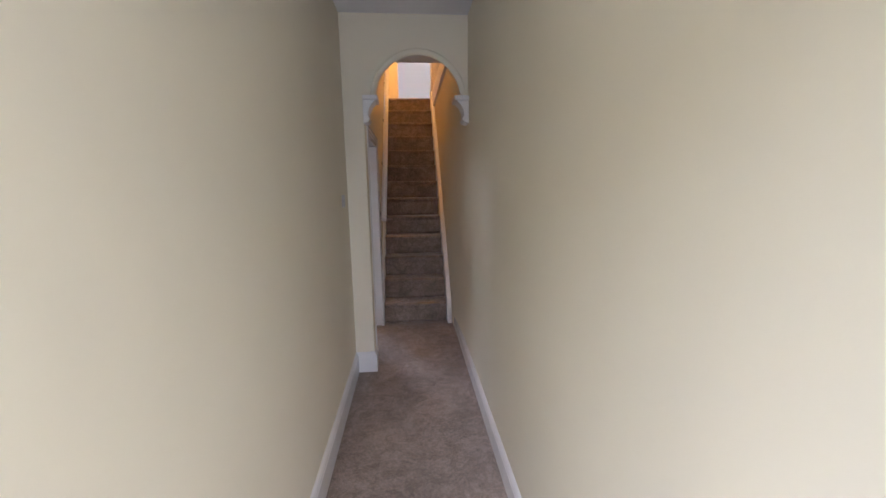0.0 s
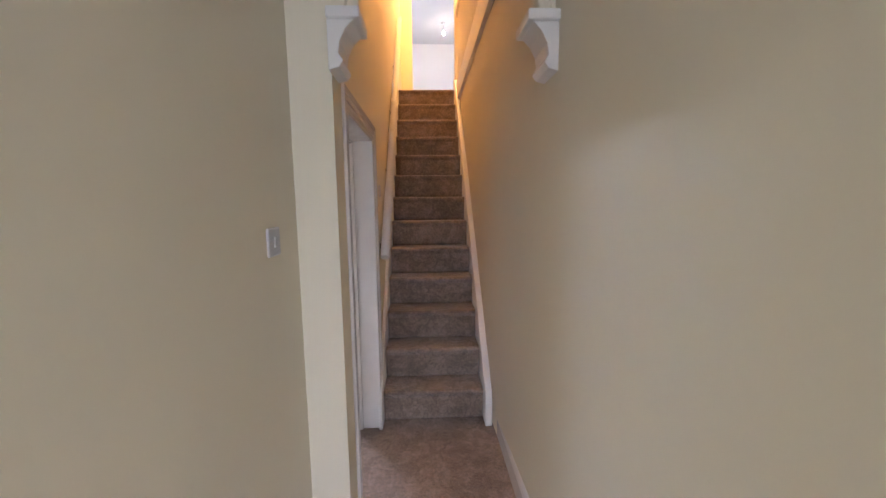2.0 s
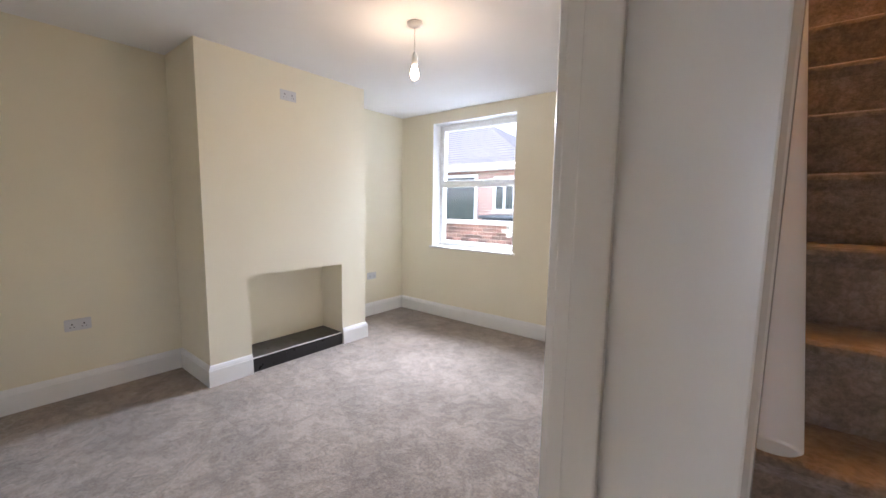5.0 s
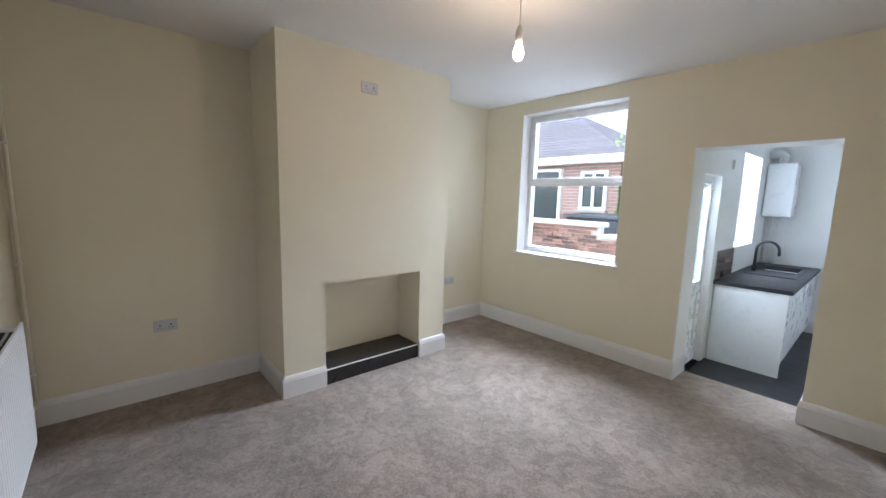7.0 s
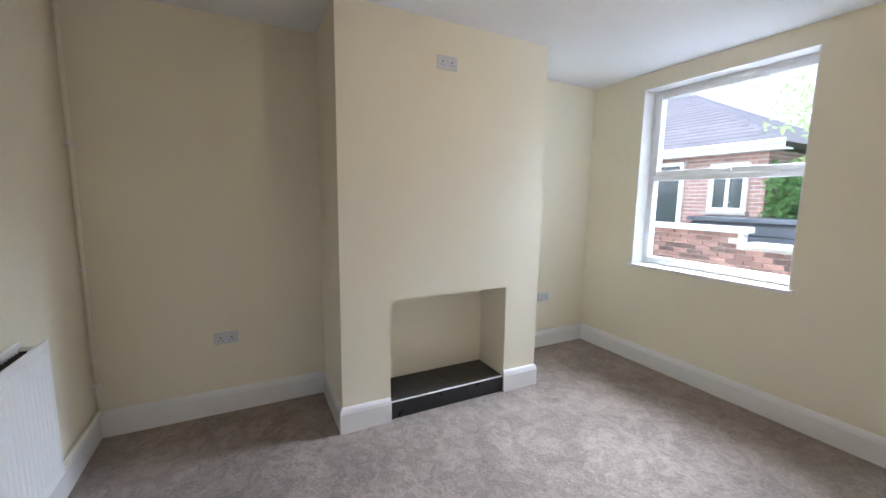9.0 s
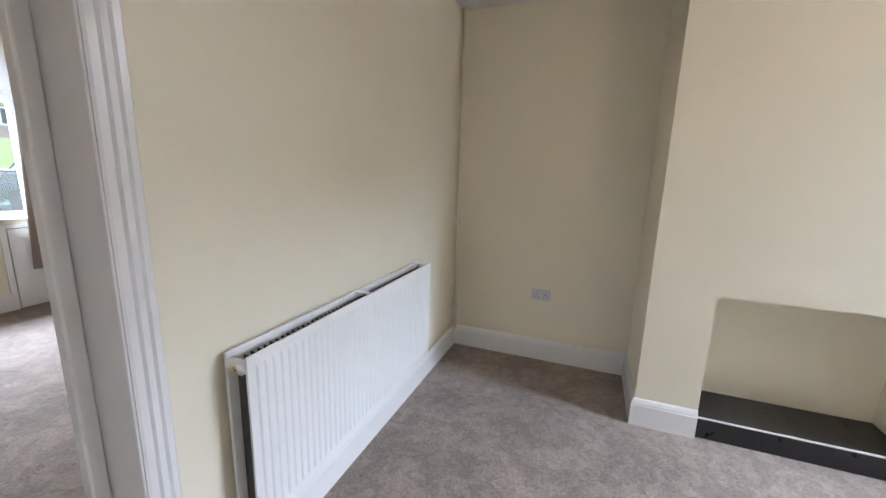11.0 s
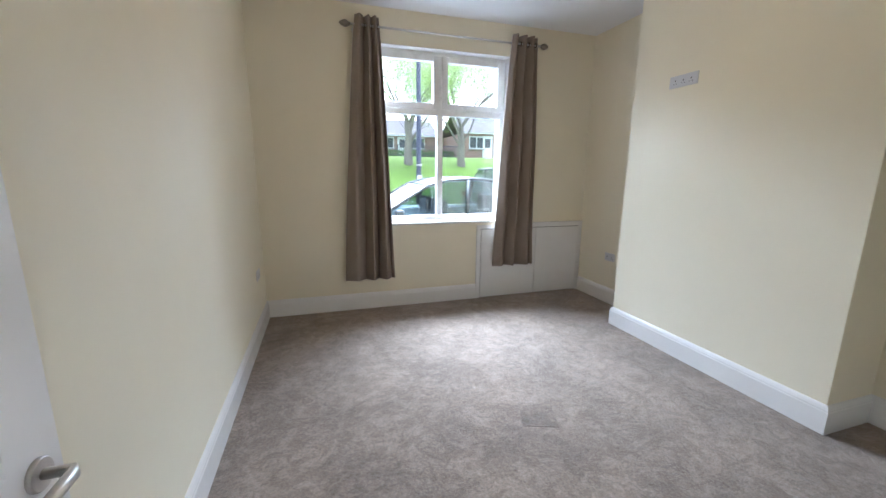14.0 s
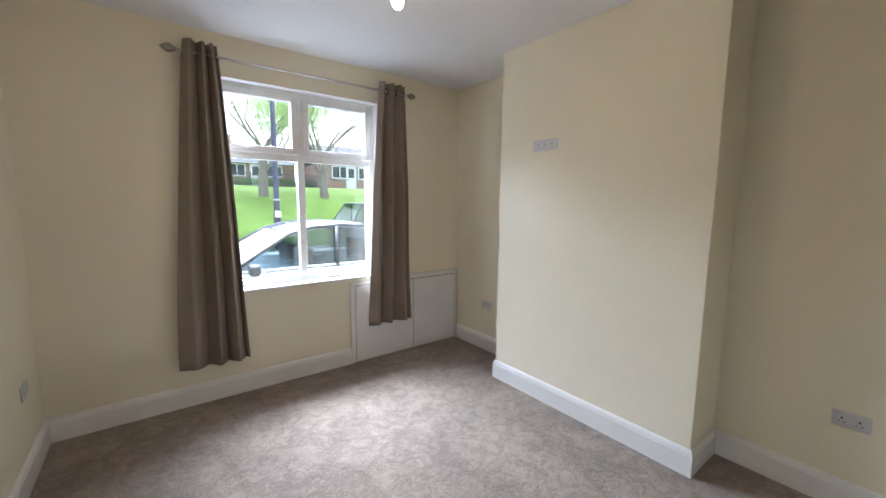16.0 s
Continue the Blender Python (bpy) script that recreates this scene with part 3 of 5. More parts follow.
sp = part("strike_plate", box(-0.537, -0.503, 4.6185, 4.6235, 0.895, 0.955), STEEL, ob, "steel strike plate")
part("keep", box(-0.527, -0.513, 4.617, 4.6188, 0.91, 0.94), SLOT, sp)
part("architrave", sweep(bmesh.new(), [(BACK_W, 4.630, 0), (BACK_W, 4.630, 1.885), (BACK_W, 3.985, 1.885)], (-1, 0, 0), ARCHITRAVE), GLOSS, ob)

ob = door_case("door_2", [(-0.922, REAR_S, 0), (-0.922, REAR_S, 1.975), (-1.728, REAR_S, 1.975), (-1.728, REAR_S, 0)], (0, 1, 0), "white gloss door frame with a deep flat lining and reeded architrave", 0.82)
bm = box(-1.745, -1.723, 3.775, 3.990, 0, 1.99)
bx(bm, -0.927, -0.905, 3.775, 3.990, 0, 1.99)
bx(bm, -1.723, -0.927, 3.775, 3.990, 1.97, 1.99)
part("lining", bm, GLOSS, ob, bevel=0.003)
bm = box(-1.723, -1.682, 3.800, 3.842, 0, 1.97)
bx(bm, -1.682, -0.968, 3.800, 3.842, 1.93, 1.97)
part("door_stop", bm, GLOSS, ob, bevel=0.006)
part("architrave", sweep(bmesh.new(), [(-1.728, FRONT_N, 0), (-1.728, FRONT_N, 1.975), (-0.922, FRONT_N, 1.975)], (0, -1, 0), ARCHITRAVE), GLOSS, ob)
part("threshold_bar", box(-1.722, -0.928, 3.85, 3.88, 0.0, 0.006), BRASS, ob, "thin metal carpet bar", 0.002)
part("strike_plate", box(-1.7235, -1.7215, 3.745, 3.775, 0.87, 0.95), STEEL, ob, "steel strike plate")


def panelled_door(m):
    """A leaf 0.76 wide along -y from its hinge, four moulded panels, lever handle."""
    w, h, th = 0.76, 1.95, 0.036
    dr = thing("panelled_door", (0, 0, 0), "white gloss four-panel door standing open against the wall", "door")
    bm = bmesh.new()
    xs, zs = [(0.0, 0.105), (0.335, 0.425), (0.655, w)], [(0.012, 0.22), (0.80, 0.98), (h - 0.11, h)]
    for a, b in (xs[0], xs[1], xs[2]):
        bx(bm, -th / 2, th / 2, -b, -a, 0.012, h)
    for (a, b) in ((0.105, 0.335), (0.425, 0.655)):
        for c, e in zs:
            bx(bm, -th / 2, th / 2, -b, -a, c, e)
    part("leaf_frame", bm, GLOSS, dr)
    for (a, b) in ((0.105, 0.335), (0.425, 0.655)):
        for c, e in ((0.22, 0.80), (0.98, h - 0.11)):
            bm = box(-0.006, 0.006, -b, -a, c, e)
            p = part("panel", bm, GLOSS, dr)
            for s in (-1, 1):
                path = [(s * 0.006, -a, c), (s * 0.006, -a, e), (s * 0.006, -b, e), (s * 0.006, -b, c), (s * 0.006, -a, c)]
                prof = [(0.0, 0.0), (0.0, 0.013), (0.008, 0.010), (0.014, 0.004), (0.024, 0.0)]
                bm = bmesh.new()
                pts = path if s < 0 else path[::-1]
                for q0, q1 in zip(pts, pts[1:]):
                    q0, q1 = Vector(q0), Vector(q1)
                    t = (q1 - q0).normalized()
                    inn = Vector((s, 0, 0)).cross(t)
                    mid = Vector((s * 0.006, -(a + b) / 2, (c + e) / 2))
                    if (mid - q0).dot(inn) < 0:
                        inn = -inn
                    vs0 = [bm.verts.new(q0 + (inn + t) * u + Vector((s * v, 0, 0))) for u, v in prof]
                    vs1 = [bm.verts.new(q1 + (inn - t) * u + Vector((s * v, 0, 0))) for u, v in prof]
                    for k in range(len(prof) - 1):
                        bm.faces.new((vs0[k], vs0[k + 1], vs1[k + 1], vs1[k]))
                part("moulding", bm, GLOSS, p)
    for s in (-1, 1):
        hy, hz = -(w - 0.055), 0.945
        hd = part("handle", lathe(bmesh.new(), (s * th / 2, hy, hz), [(0.026, 0.0), (0.026, s * 0.006), (0.024, s * 0.008)], 20, "x"), STEEL, dr, "satin steel lever handle")
        part("lever", tube(bmesh.new(), [(s * (th / 2 + 0.004), hy, hz), (s * (th / 2 + 0.045), hy, hz), (s * (th / 2 + 0.05), hy + 0.012, hz), (s * (th / 2 + 0.05), hy + 0.105, hz)], [0.009, 0.009, 0.010, 0.010], 12), STEEL, hd)
    part("latch", box(-0.011, 0.011, -w - 0.0015, -w + 0.001, 0.86, 0.95), STEEL, dr, "steel latch plate")
    for z in (0.25, 1.70):
        part("hinge", tube(bmesh.new(), [(0.0, 0.006, z), (0.0, 0.006, z + 0.09)], 0.006, 10), BRASS, dr)
    dr.matrix_basis = m
    return dr


panelled_door(pose(-0.930, 3.755, 0.0, 0, 0, -0.8))


# ---- windows ----
def glazing_bar_frame(bm, x0, x1, z0, z1, y0, y1, w):
    bx(bm, x0, x0 + w, y0, y1, z0, z1)
    bx(bm, x1 - w, x1, y0, y1, z0, z1)
    bx(bm, x0 + w, x1 - w, y0, y1, z0, z0 + w)
    bx(bm, x0 + w, x1 - w, y0, y1, z1 - w, z1)
    return bm


def pane(x0, x1, z0, z1, y, parent):
    p = part("pane", box(x0, x1, y - 0.004, y + 0.004, z0, z1), GLASS, parent, "clear glass pane")
    p.visible_shadow = False
    return p


def window_handle(x, y, z, side, parent):
    h = part("handle", box(x - 0.055, x + 0.055, *sorted((y, y + side * 0.012)), z - 0.010, z + 0.010), UPVC, parent, "white espagnolette handle", 0.003)
    part("grip", box(x - 0.012, x + 0.085, *sorted((y + side * 0.012, y + side * 0.03)), z - 0.009, z + 0.007), UPVC, h, bevel=0.003)


# rear window: fixed pane below, top-hung sash above
w1 = tagged(mesh_object("window_1", glazing_bar_frame(bmesh.new(), -3.580, -2.335, 0.925, 2.466, 8.185, 8.260, 0.055), UPVC, 0.004), "white upvc window over the yard", "window", kind="structure")
part("transom", box(-3.525, -2.390, 8.185, 8.260, 1.675, 1.745), UPVC, w1, bevel=0.004)
sash = part("sash", glazing_bar_frame(bmesh.new(), -3.535, -2.380, 1.715, 2.425, 8.165, 8.235, 0.045), UPVC, w1, bevel=0.006)
pane(-3.49, -2.425, 1.76, 2.38, 8.205, w1)
pane(-3.525, -2.390, 0.98, 1.675, 8.225, w1)
window_handle(-2.96, 8.165, 1.742, -1, w1)
bm = box(-3.61, -2.37, 8.012, 8.185, 0.895, 0.919)
part("window_sill", bm, SATIN, w1, "white painted sill", 0.006)
bm = box(-3.580, -3.573, 8.043, 8.185, 0.919, 2.466)
bx(bm, -2.407, -2.400, 8.043, 8.185, 0.919, 2.466)
bx(bm, -3.573, -2.407, 8.043, 8.185, 2.459, 2.466)
part("reveal", bm, WHITE_WALL, w1)

# front window: two top-hung lights over two fixed panes
FX0, FX1, FZ0, FZ1, FM, FT = -3.335, -1.865, 0.895, 2.595, -2.605, 2.02
w2 = tagged(mesh_object("window_2", glazing_bar_frame(bmesh.new(), FX0, FX1, FZ0, FZ1, -0.345, -0.275, 0.05), UPVC, 0.004), "white upvc four-light window facing the street", "window", kind="structure")
part("mullion", box(FM - 0.03, FM + 0.03, -0.345, -0.275, FZ0 + 0.05, FZ1 - 0.05), UPVC, w2, bevel=0.004)
for a, b in ((FX0 + 0.05, FM - 0.03), (FM + 0.03, FX1 - 0.05)):
    part("transom", box(a, b, -0.345, -0.275, FT - 0.035, FT + 0.035), UPVC, w2, bevel=0.004)
    part("sash", glazing_bar_frame(bmesh.new(), a - 0.012, b + 0.012, FT + 0.022, FZ1 - 0.038, -0.335, -0.258, 0.058), UPVC, w2, bevel=0.006)
    pane(a + 0.046, b - 0.046, FT + 0.08, FZ1 - 0.096, -0.30, w2)
    pane(a, b, FZ0 + 0.05, FT - 0.035, -0.31, w2)
    window_handle((a + b) / 2 + 0.05, -0.258, FT + 0.052, 1, w2)
part("window_sill", box(FX0 - 0.002, FX1 + 0.03, -0.275, -0.140, 0.868, 0.893), GLOSS, w2, "white gloss sill", 0.008)
bm = box(FX0, FX0 + 0.006, -0.275, -0.178, FZ0, FZ1)
bx(bm, FX1 - 0.006, FX1, -0.275, -0.178, FZ0, FZ1)
bx(bm, FX0 + 0.006, FX1 - 0.006, -0.275, -0.178, FZ1 - 0.006, FZ1)
part("reveal", bm, WHITE_WALL, w2)

# ---- rear room ----
hearth = thing("hearth", (-3.6, 6.1, 0.0), "raised black tiled hearth with a pale metal edge strip", "hearth")
part("slab", box(-3.874, -3.540, 5.659, 6.575, 0.0, 0.126), HEARTH, hearth, bevel=0.002)
part("edge_strip", box(-3.541, -3.5345, 5.659, 6.575, 0.119, 0.128), PLASTIC, hearth, "thin pale edge strip")
for k in range(3):
    part("tile", box(-3.5395, -3.5345, 5.661 + k * 0.305, 5.661 + k * 0.305 + 0.303, 0.002, 0.118), HEARTH, hearth, bevel=0.001)


def radiator():
    r = thing("radiator", (-2.65, 4.0, 0.29), "white double-panel radiator with an open top, its inside coloured dark as shade", "radiator")
    x0, x1, z0, z1 = -3.327, -1.963, 0.285, 0.890
    bm = box(x0, x1, 4.092, 4.0995, z0, z1)
    n = 40
    step = (x1 - x0 - 0.05) / n
    cols = [(x0, 0.0), (x0 + 0.022, 0.0)]
    for k in range(n):
        c = x0 + 0.025 + k * step
        cols += [(c + 0.003, 0.0), (c + 0.009, 1.0), (c + step - 0.009, 1.0), (c + step - 0.003, 0.0)]
    cols += [(x1, 0.0)]
    rows = [(z0, 0.0), (z0 + 0.028, 0.0), (z0 + 0.045, 1.0), (z1 - 0.045, 1.0), (z1 - 0.028, 0.0), (z1, 0.0)]
    grid = [[bm.verts.new((x, 4.1005 + 0.0055 * a * e, z)) for x, a in cols] for z, e in rows]
    for q0, q1 in zip(grid, grid[1:]):
        for j in range(len(cols) - 1):
            bm.faces.new((q0[j], q0[j + 1], q1[j + 1], q1[j]))
    part("front_panel", bm, RADIATOR, r)
    part("back_panel", box(x0, x1, 4.006, 4.018, z0, z1), RADIATOR, r, bevel=0.003)
    bm = bmesh.new()
    k = x0 + 0.03
    while k < x1 - 0.03:
        bx(bm, k, k + 0.0015, 4.020, 4.046, z0 + 0.03, z1 - 0.03)
        bx(bm, k + 0.012, k + 0.0135, 4.062, 4.090, z0 + 0.03, z1 - 0.03)
        k += 0.026
    # fins coloured dark so the gap between the panels looks shaded
    tagged(part("convector", bm, RADIATOR_SHADE, r, "convector fins coloured near-black for the shade between the panels"), kind="stuff")
    # upper header in enamel, lower one in the painted-in shade colour
    for z in (z1 - 0.075, z0 + 0.035):
        part("header", tube(bmesh.new(), [(x0 + 0.012, 4.055, z + 0.02), (x1 - 0.012, 4.055, z + 0.02)], 0.016, 12), RADIATOR_SHADE if z < 0.5 else RADIATOR, r)
    for x in (x0 + 0.012, x1 - 0.012):
        part("end_joint", tube(bmesh.new(), [(x, 4.018, z1 - 0.035), (x, 4.092, z1 - 0.035)], 0.017, 14), RADIATOR, r)
    part("bleed_valve", tube(bmesh.new(), [(x1 - 0.006, 4.05, z1 - 0.04), (x1 + 0.010, 4.05, z1 - 0.04)], [0.012, 0.007], 10), BRASS, r)
    part("top_strap", box(-2.66, -2.635, 4.018, 4.092, z1 - 0.006, z1 - 0.001), RADIATOR, r)
    # brackets behind the back panel take the same painted shade
    for x in (x0 + 0.25, x1 - 0.25):
        part("bracket", box(x - 0.02, x + 0.02, REAR_S, 4.006, z0 + 0.05, z1 - 0.06), RADIATOR_SHADE, r)
    for x in (x1 + 0.035,):
        v = part("valve", tube(bmesh.new(), [(x, 4.055, 0.20), (x, 4.055, 0.34), (x, 4.055, 0.37)], [0.015, 0.017, 0.010], 12), PLASTIC, r, "white valve cap")
        part("tail", tube(bmesh.new(), [(x, 4.055, 0.0), (x, 4.055, 0.205)], 0.0075, 10), COPPER, v)
        part("union", tube(bmesh.new(), [(x, 4.055, 0.305), (x0 + 0.012 if x < x0 else x1 - 0.012, 4.055, 0.305)], 0.010, 10), STEEL, v)
    return r


radiator()
pipe = thing("heating_pipe", (-4.09, 4.005, 0.17), "slim cream painted pipe clipped up the corner", "pipe")
part("pipe_run", tube(bmesh.new(), [(-4.085, 4.012, 0.16), (-4.085, 4.012, 2.60)], 0.011, 12), COPPER, pipe)
part("pipe_branch", tube(bmesh.new(), [(-4.085, 4.013, 0.19), (-3.40, 4.013, 0.185), (-3.37, 4.030, 0.19)], 0.0095, 10), COPPER, pipe)
for z in (0.35, 1.05, 1.75):
    part("clip", box(-4.10, -4.07, 3.983, 4.026, z, z + 0.014), PLASTIC, pipe, bevel=0.003)


def pendant(x, y, ceiling, z_bulb, room):
    p = thing("pendant_light", (x, y, ceiling), "bare lit filament bulb on a white pendant cord", "ceiling light", "pendant lights")
    part("ceiling_rose", lathe(bmesh.new(), (x, y, ceiling), [(0.05, 0.0), (0.05, -0.012), (0.03, -0.028), (0.008, -0.034)], 24), PLASTIC, p)
    part("cord", tube(bmesh.new(), [(x, y, ceiling - 0.03), (x, y, z_bulb + 0.13)], 0.0035, 8), PLASTIC, p)
    part("lamp_holder", lathe(bmesh.new(), (x, y, z_bulb + 0.05), [(0.017, 0.0), (0.02, 0.01), (0.02, 0.05), (0.012, 0.075), (0.006, 0.085)], 18), PLASTIC, p)
    b = part("bulb", lathe(bmesh.new(), (x, y, z_bulb), [(0.003, -0.040), (0.016, -0.034), (0.025, -0.02), (0.028, 0.0), (0.023, 0.022), (0.014, 0.042), (0.013, 0.052)], 20), BULB, p, "glowing warm bulb")
    b.visible_shadow = False
    return p


pendant(-2.14, 6.135, REAR_H, 2.285, "rear")
pendant(-2.40, 1.80, FRONT_H, 2.505, "front")


# ---- sockets and switches, built facing +x at the origin ----
def socket(width=0.146, gangs=2):
    s = thing("wall_socket", (0, 0, 0), "white plastic double wall socket", "socket", "wall sockets")
    part("plate", box(0.0, 0.009, -width / 2, width / 2, -0.043, 0.043), FACEPLATE, s, bevel=0.004)
    for k in range(gangs):
        y = (k - (gangs - 1) / 2) * 0.066
        bm = box(0.0092, 0.0100, y - 0.004, y + 0.004, 0.000, 0.010)
        bx(bm, 0.0092, 0.0100, y - 0.014, y - 0.007, -0.018, -0.013)
        bx(bm, 0.0092, 0.0100, y + 0.007, y + 0.014, -0.018, -0.013)
        part("pin_slots", bm, DARK, s)
        part("rocker", box(0.009, 0.0125, y - 0.007, y + 0.007, 0.018, 0.034), FACEPLATE, s, bevel=0.002)
    return s


def light_switch():
    s = thing("light_switch", (0, 0, 0), "white plastic single light switch", "switch", "light switches")
    part("plate", box(0.0, 0.009, -0.043, 0.043, -0.043, 0.043), FACEPLATE, s, bevel=0.004)
    part("rocker", box(0.009, 0.014, -0.009, 0.009, -0.016, 0.016), FACEPLATE, s, bevel=0.003)
    for y in (-0.03, 0.03):
        part("screw", lathe(bmesh.new(), (0.009, y, 0.0), [(0.003, 0.0), (0.003, 0.0008)], 8, "x"), STEEL, s)
    return s


sk = socket()
sk.matrix_basis = pose(REAR_W, 4.692, 0.530)
copy_thing(sk, pose(REAR_W, 7.485, 0.520))
copy_thing(sk, pose(-3.533, 6.045, 2.350))
copy_thing(sk, pose(FRONT_W, 0.355, 0.511))
copy_thing(sk, pose(FRONT_W, 3.135, 0.505))
copy_thing(sk, pose(FRONT_E, 0.205, 0.528, 0, 0, 180))
wide = socket(0.235, 3)
wide["label"] = "wide white plastic media socket plate high on the chimney breast"
wide.matrix_basis = pose(-3.980, 1.375, 2.085)
sw = light_switch()
sw.matrix_basis = pose(HALL_W, 3.362, 1.395)
copy_thing(sw, pose(STAIR_W, 5.00, 1.585))

# ---- front room ----
cup = thing("meter_cupboard", (-3.7, -0.16, 0.0), "low white gloss cupboard with two plain doors under the window", "cupboard")
bm = box(-3.052, -3.005, FRONT_S, FRONT_S + 0.020, 0.0, 0.838)
bx(bm, FRONT_W + 0.002, -4.325, FRONT_S, FRONT_S + 0.020, 0.0, 0.838)
bx(bm, -4.325, -3.052, FRONT_S, FRONT_S + 0.020, 0.796, 0.838)
part("frame", bm, GLOSS, cup, bevel=0.003)
# flat near-black sheet stands in for the shade in the door gaps
part("recess", box(-4.325, -3.052, FRONT_S, FRONT_S + 0.002, 0.0, 0.796), DARK, cup)
for a, b in ((-4.320, -3.744), (-3.739, -3.058)):
    part("door", box(a, b, FRONT_S + 0.002, FRONT_S + 0.022, 0.008, 0.790), GLOSS, cup, bevel=0.003)
part("top_trim", box(FRONT_W + 0.002, -3.30, FRONT_S, FRONT_S + 0.032, 0.838, 0.852), GLOSS, cup, bevel=0.003)

rod = thing("curtain_rod", (-2.66, -0.09, 2.695), "slim brushed metal curtain rod with acorn finials", "curtain rod")
part("bar", tube(bmesh.new(), [(-1.70, -0.085, 2.695), (-3.63, -0.085, 2.695)], 0.0095, 12), STEEL, rod)
for x, s in ((-1.70, 1), (-3.63, -1)):
    part("finial", lathe(bmesh.new(), (x, -0.085, 2.695), [(0.010, -0.004 * s), (0.018, 0.002 * s), (0.013, 0.010 * s), (0.026, 0.020 * s), (0.031, 0.036 * s), (0.027, 0.056 * s), (0.016, 0.076 * s), (0.005, 0.090 * s)], 18, "x"), PEWTER, rod, "dull pewter acorn finial")
for x in (-1.745, -3.585):
    b = part("bracket", tube(bmesh.new(), [(x, FRONT_S, 2.675), (x, -0.10, 2.675), (x, -0.088, 2.688)], 0.007, 10), STEEL, rod)
    part("bracket_plate", lathe(bmesh.new(), (x, FRONT_S, 2.675), [(0.025, 0.0), (0.025, 0.005), (0.015, 0.009)], 16, "y"), STEEL, b)


def curtain(top, bottom, z0, z1, folds, seed, crowd):
    """An eyelet curtain: deep rounded folds, straight at the rod and spreading towards the hem; crowd > 1 packs them to its far side."""
    rnd = random.Random(seed)
    c = thing("curtain", ((top[0] + top[1]) / 2, -0.085, z0), "taupe cloth eyelet curtain drawn aside in deep folds", "curtain", "curtains at the window")
    nu, nv = folds * 18, 34
    ph = [rnd.uniform(-0.5, 0.5) for _ in range(folds + 2)]
    for name, mat, shift, lab in (("cloth", CURTAIN, 0.0, ""), ("lining", LINING, -0.012, "ivory lining behind the cloth")):
        bm = bmesh.new()
        grid = []
        for j in range(nv + 1):
            v = j / nv
            e = v ** 0.8
            x0, x1 = top[0] + (bottom[0] - top[0]) * e, top[1] + (bottom[1] - top[1]) * e
            row = []
            for i in range(nu + 1):
                u = i / nu
                w = folds * u ** crowd
                k = int(min(w, folds - 1))
                ang = math.tau * w + ph[k] * 0.9 * v * math.sin(math.pi * (w - k)) * 2
                amp = 0.040 + 0.022 * v + 0.012 * ph[k] * v
                y = -0.085 + amp * math.sin(ang) + 0.012 * math.sin(9 * v + 3 * u + seed) * v + shift
                x = x0 + (x1 - x0) * (u + 0.012 * math.sin(2 * ang) + 0.012 * math.sin(7 * v + 5 * u) * v)
                z = z1 + (z0 - z1) * v + 0.006 * math.sin(ang) * v
                if name == "lining":
                    z += 0.03 * v
                row.append(bm.verts.new((x, max(y, FRONT_S + 0.012), z)))
            grid.append(row)
        for a, b in zip(grid, grid[1:]):
            for i in range(nu):
                f = bm.faces.new((a[i], a[i + 1], b[i + 1], b[i]))
                f.smooth = True
        ob = part(name, bm, mat, c, lab)
        sd = ob.modifiers.new("thick", "SOLIDIFY")
        sd.thickness = 0.004
    for k in range(folds * 2):
        u = (k + 0.5) / (folds * 2)
        x = top[0] + (top[1] - top[0]) * u ** (1 / crowd)
        part("eyelet", lathe(bmesh.new(), (x, -0.085, 2.695), [(0.018, -0.002), (0.026, -0.0025), (0.026, 0.0025), (0.018, 0.002)], 14, "x"), BRONZE, c)
    return c


curtain((-1.748, -1.958), (-1.575, -2.075), 0.335, 2.775, 3, 3, 1.5)
curtain((-3.310, -3.590), (-3.165, -3.665), 0.385, 2.775, 3, 8, 1.2)

# square dents left in the pile by furniture
PILE = carpet_material("flattened_carpet_pile", 0.80)
for x, y, a in ((-2.546, 1.945, -20),):
    d = mesh_object("carpet_dent", box(-0.10, 0.10, -0.11, 0.11, 0.0, 0.002), PILE)
    d.matrix_basis = pose(x, y, 0.0, 0, 0, a)
    tagged(d, "square patch of flattened carpet pile", "carpet", kind="structure")

# ---- kitchen ----
unit = thing("base_cabinet", (-1.57, 9.4, -0.13), "white laminate kitchen base cabinets with a plain end panel", "cabinet")
part("end_panel", box(-1.868, -1.272, 9.205, 9.225, -0.13, 0.695), UNIT, unit, bevel=0.002)
part("body", box(-1.868, -1.30, 9.226, 11.34, -0.02, 0.694), UNIT, unit)
part("plinth", box(-1.868, -1.34, 9.226, 11.34, -0.13, -0.022), UNIT, unit)
for k in range(4):
    y = 9.228 + k * 0.53
    d = part("door", box(-1.299, -1.280, y, y + 0.525, -0.012, 0.688), UNIT, unit, bevel=0.002)
    part("handle", tube(bmesh.new(), [(-1.279, y + 0.44, 0.46), (-1.262, y + 0.44, 0.46), (-1.262, y + 0.44, 0.60), (-1.279, y + 0.44, 0.60)], 0.005, 8), STEEL, d)
wt = thing("worktop", (-1.57, 10.2, 0.70), "black slate-effect kitchen worktop", "worktop")
part("slab", box(-1.876, -1.245, 9.185, 10.02, 0.697, 0.735), WORKTOP, wt, bevel=0.004)
part("slab", box(-1.876, -1.245, 10.98, 11.348, 0.697, 0.735), WORKTOP, wt, bevel=0.004)
part("slab", box(-1.876, -1.775, 10.02, 10.98, 0.697, 0.735), WORKTOP, wt)
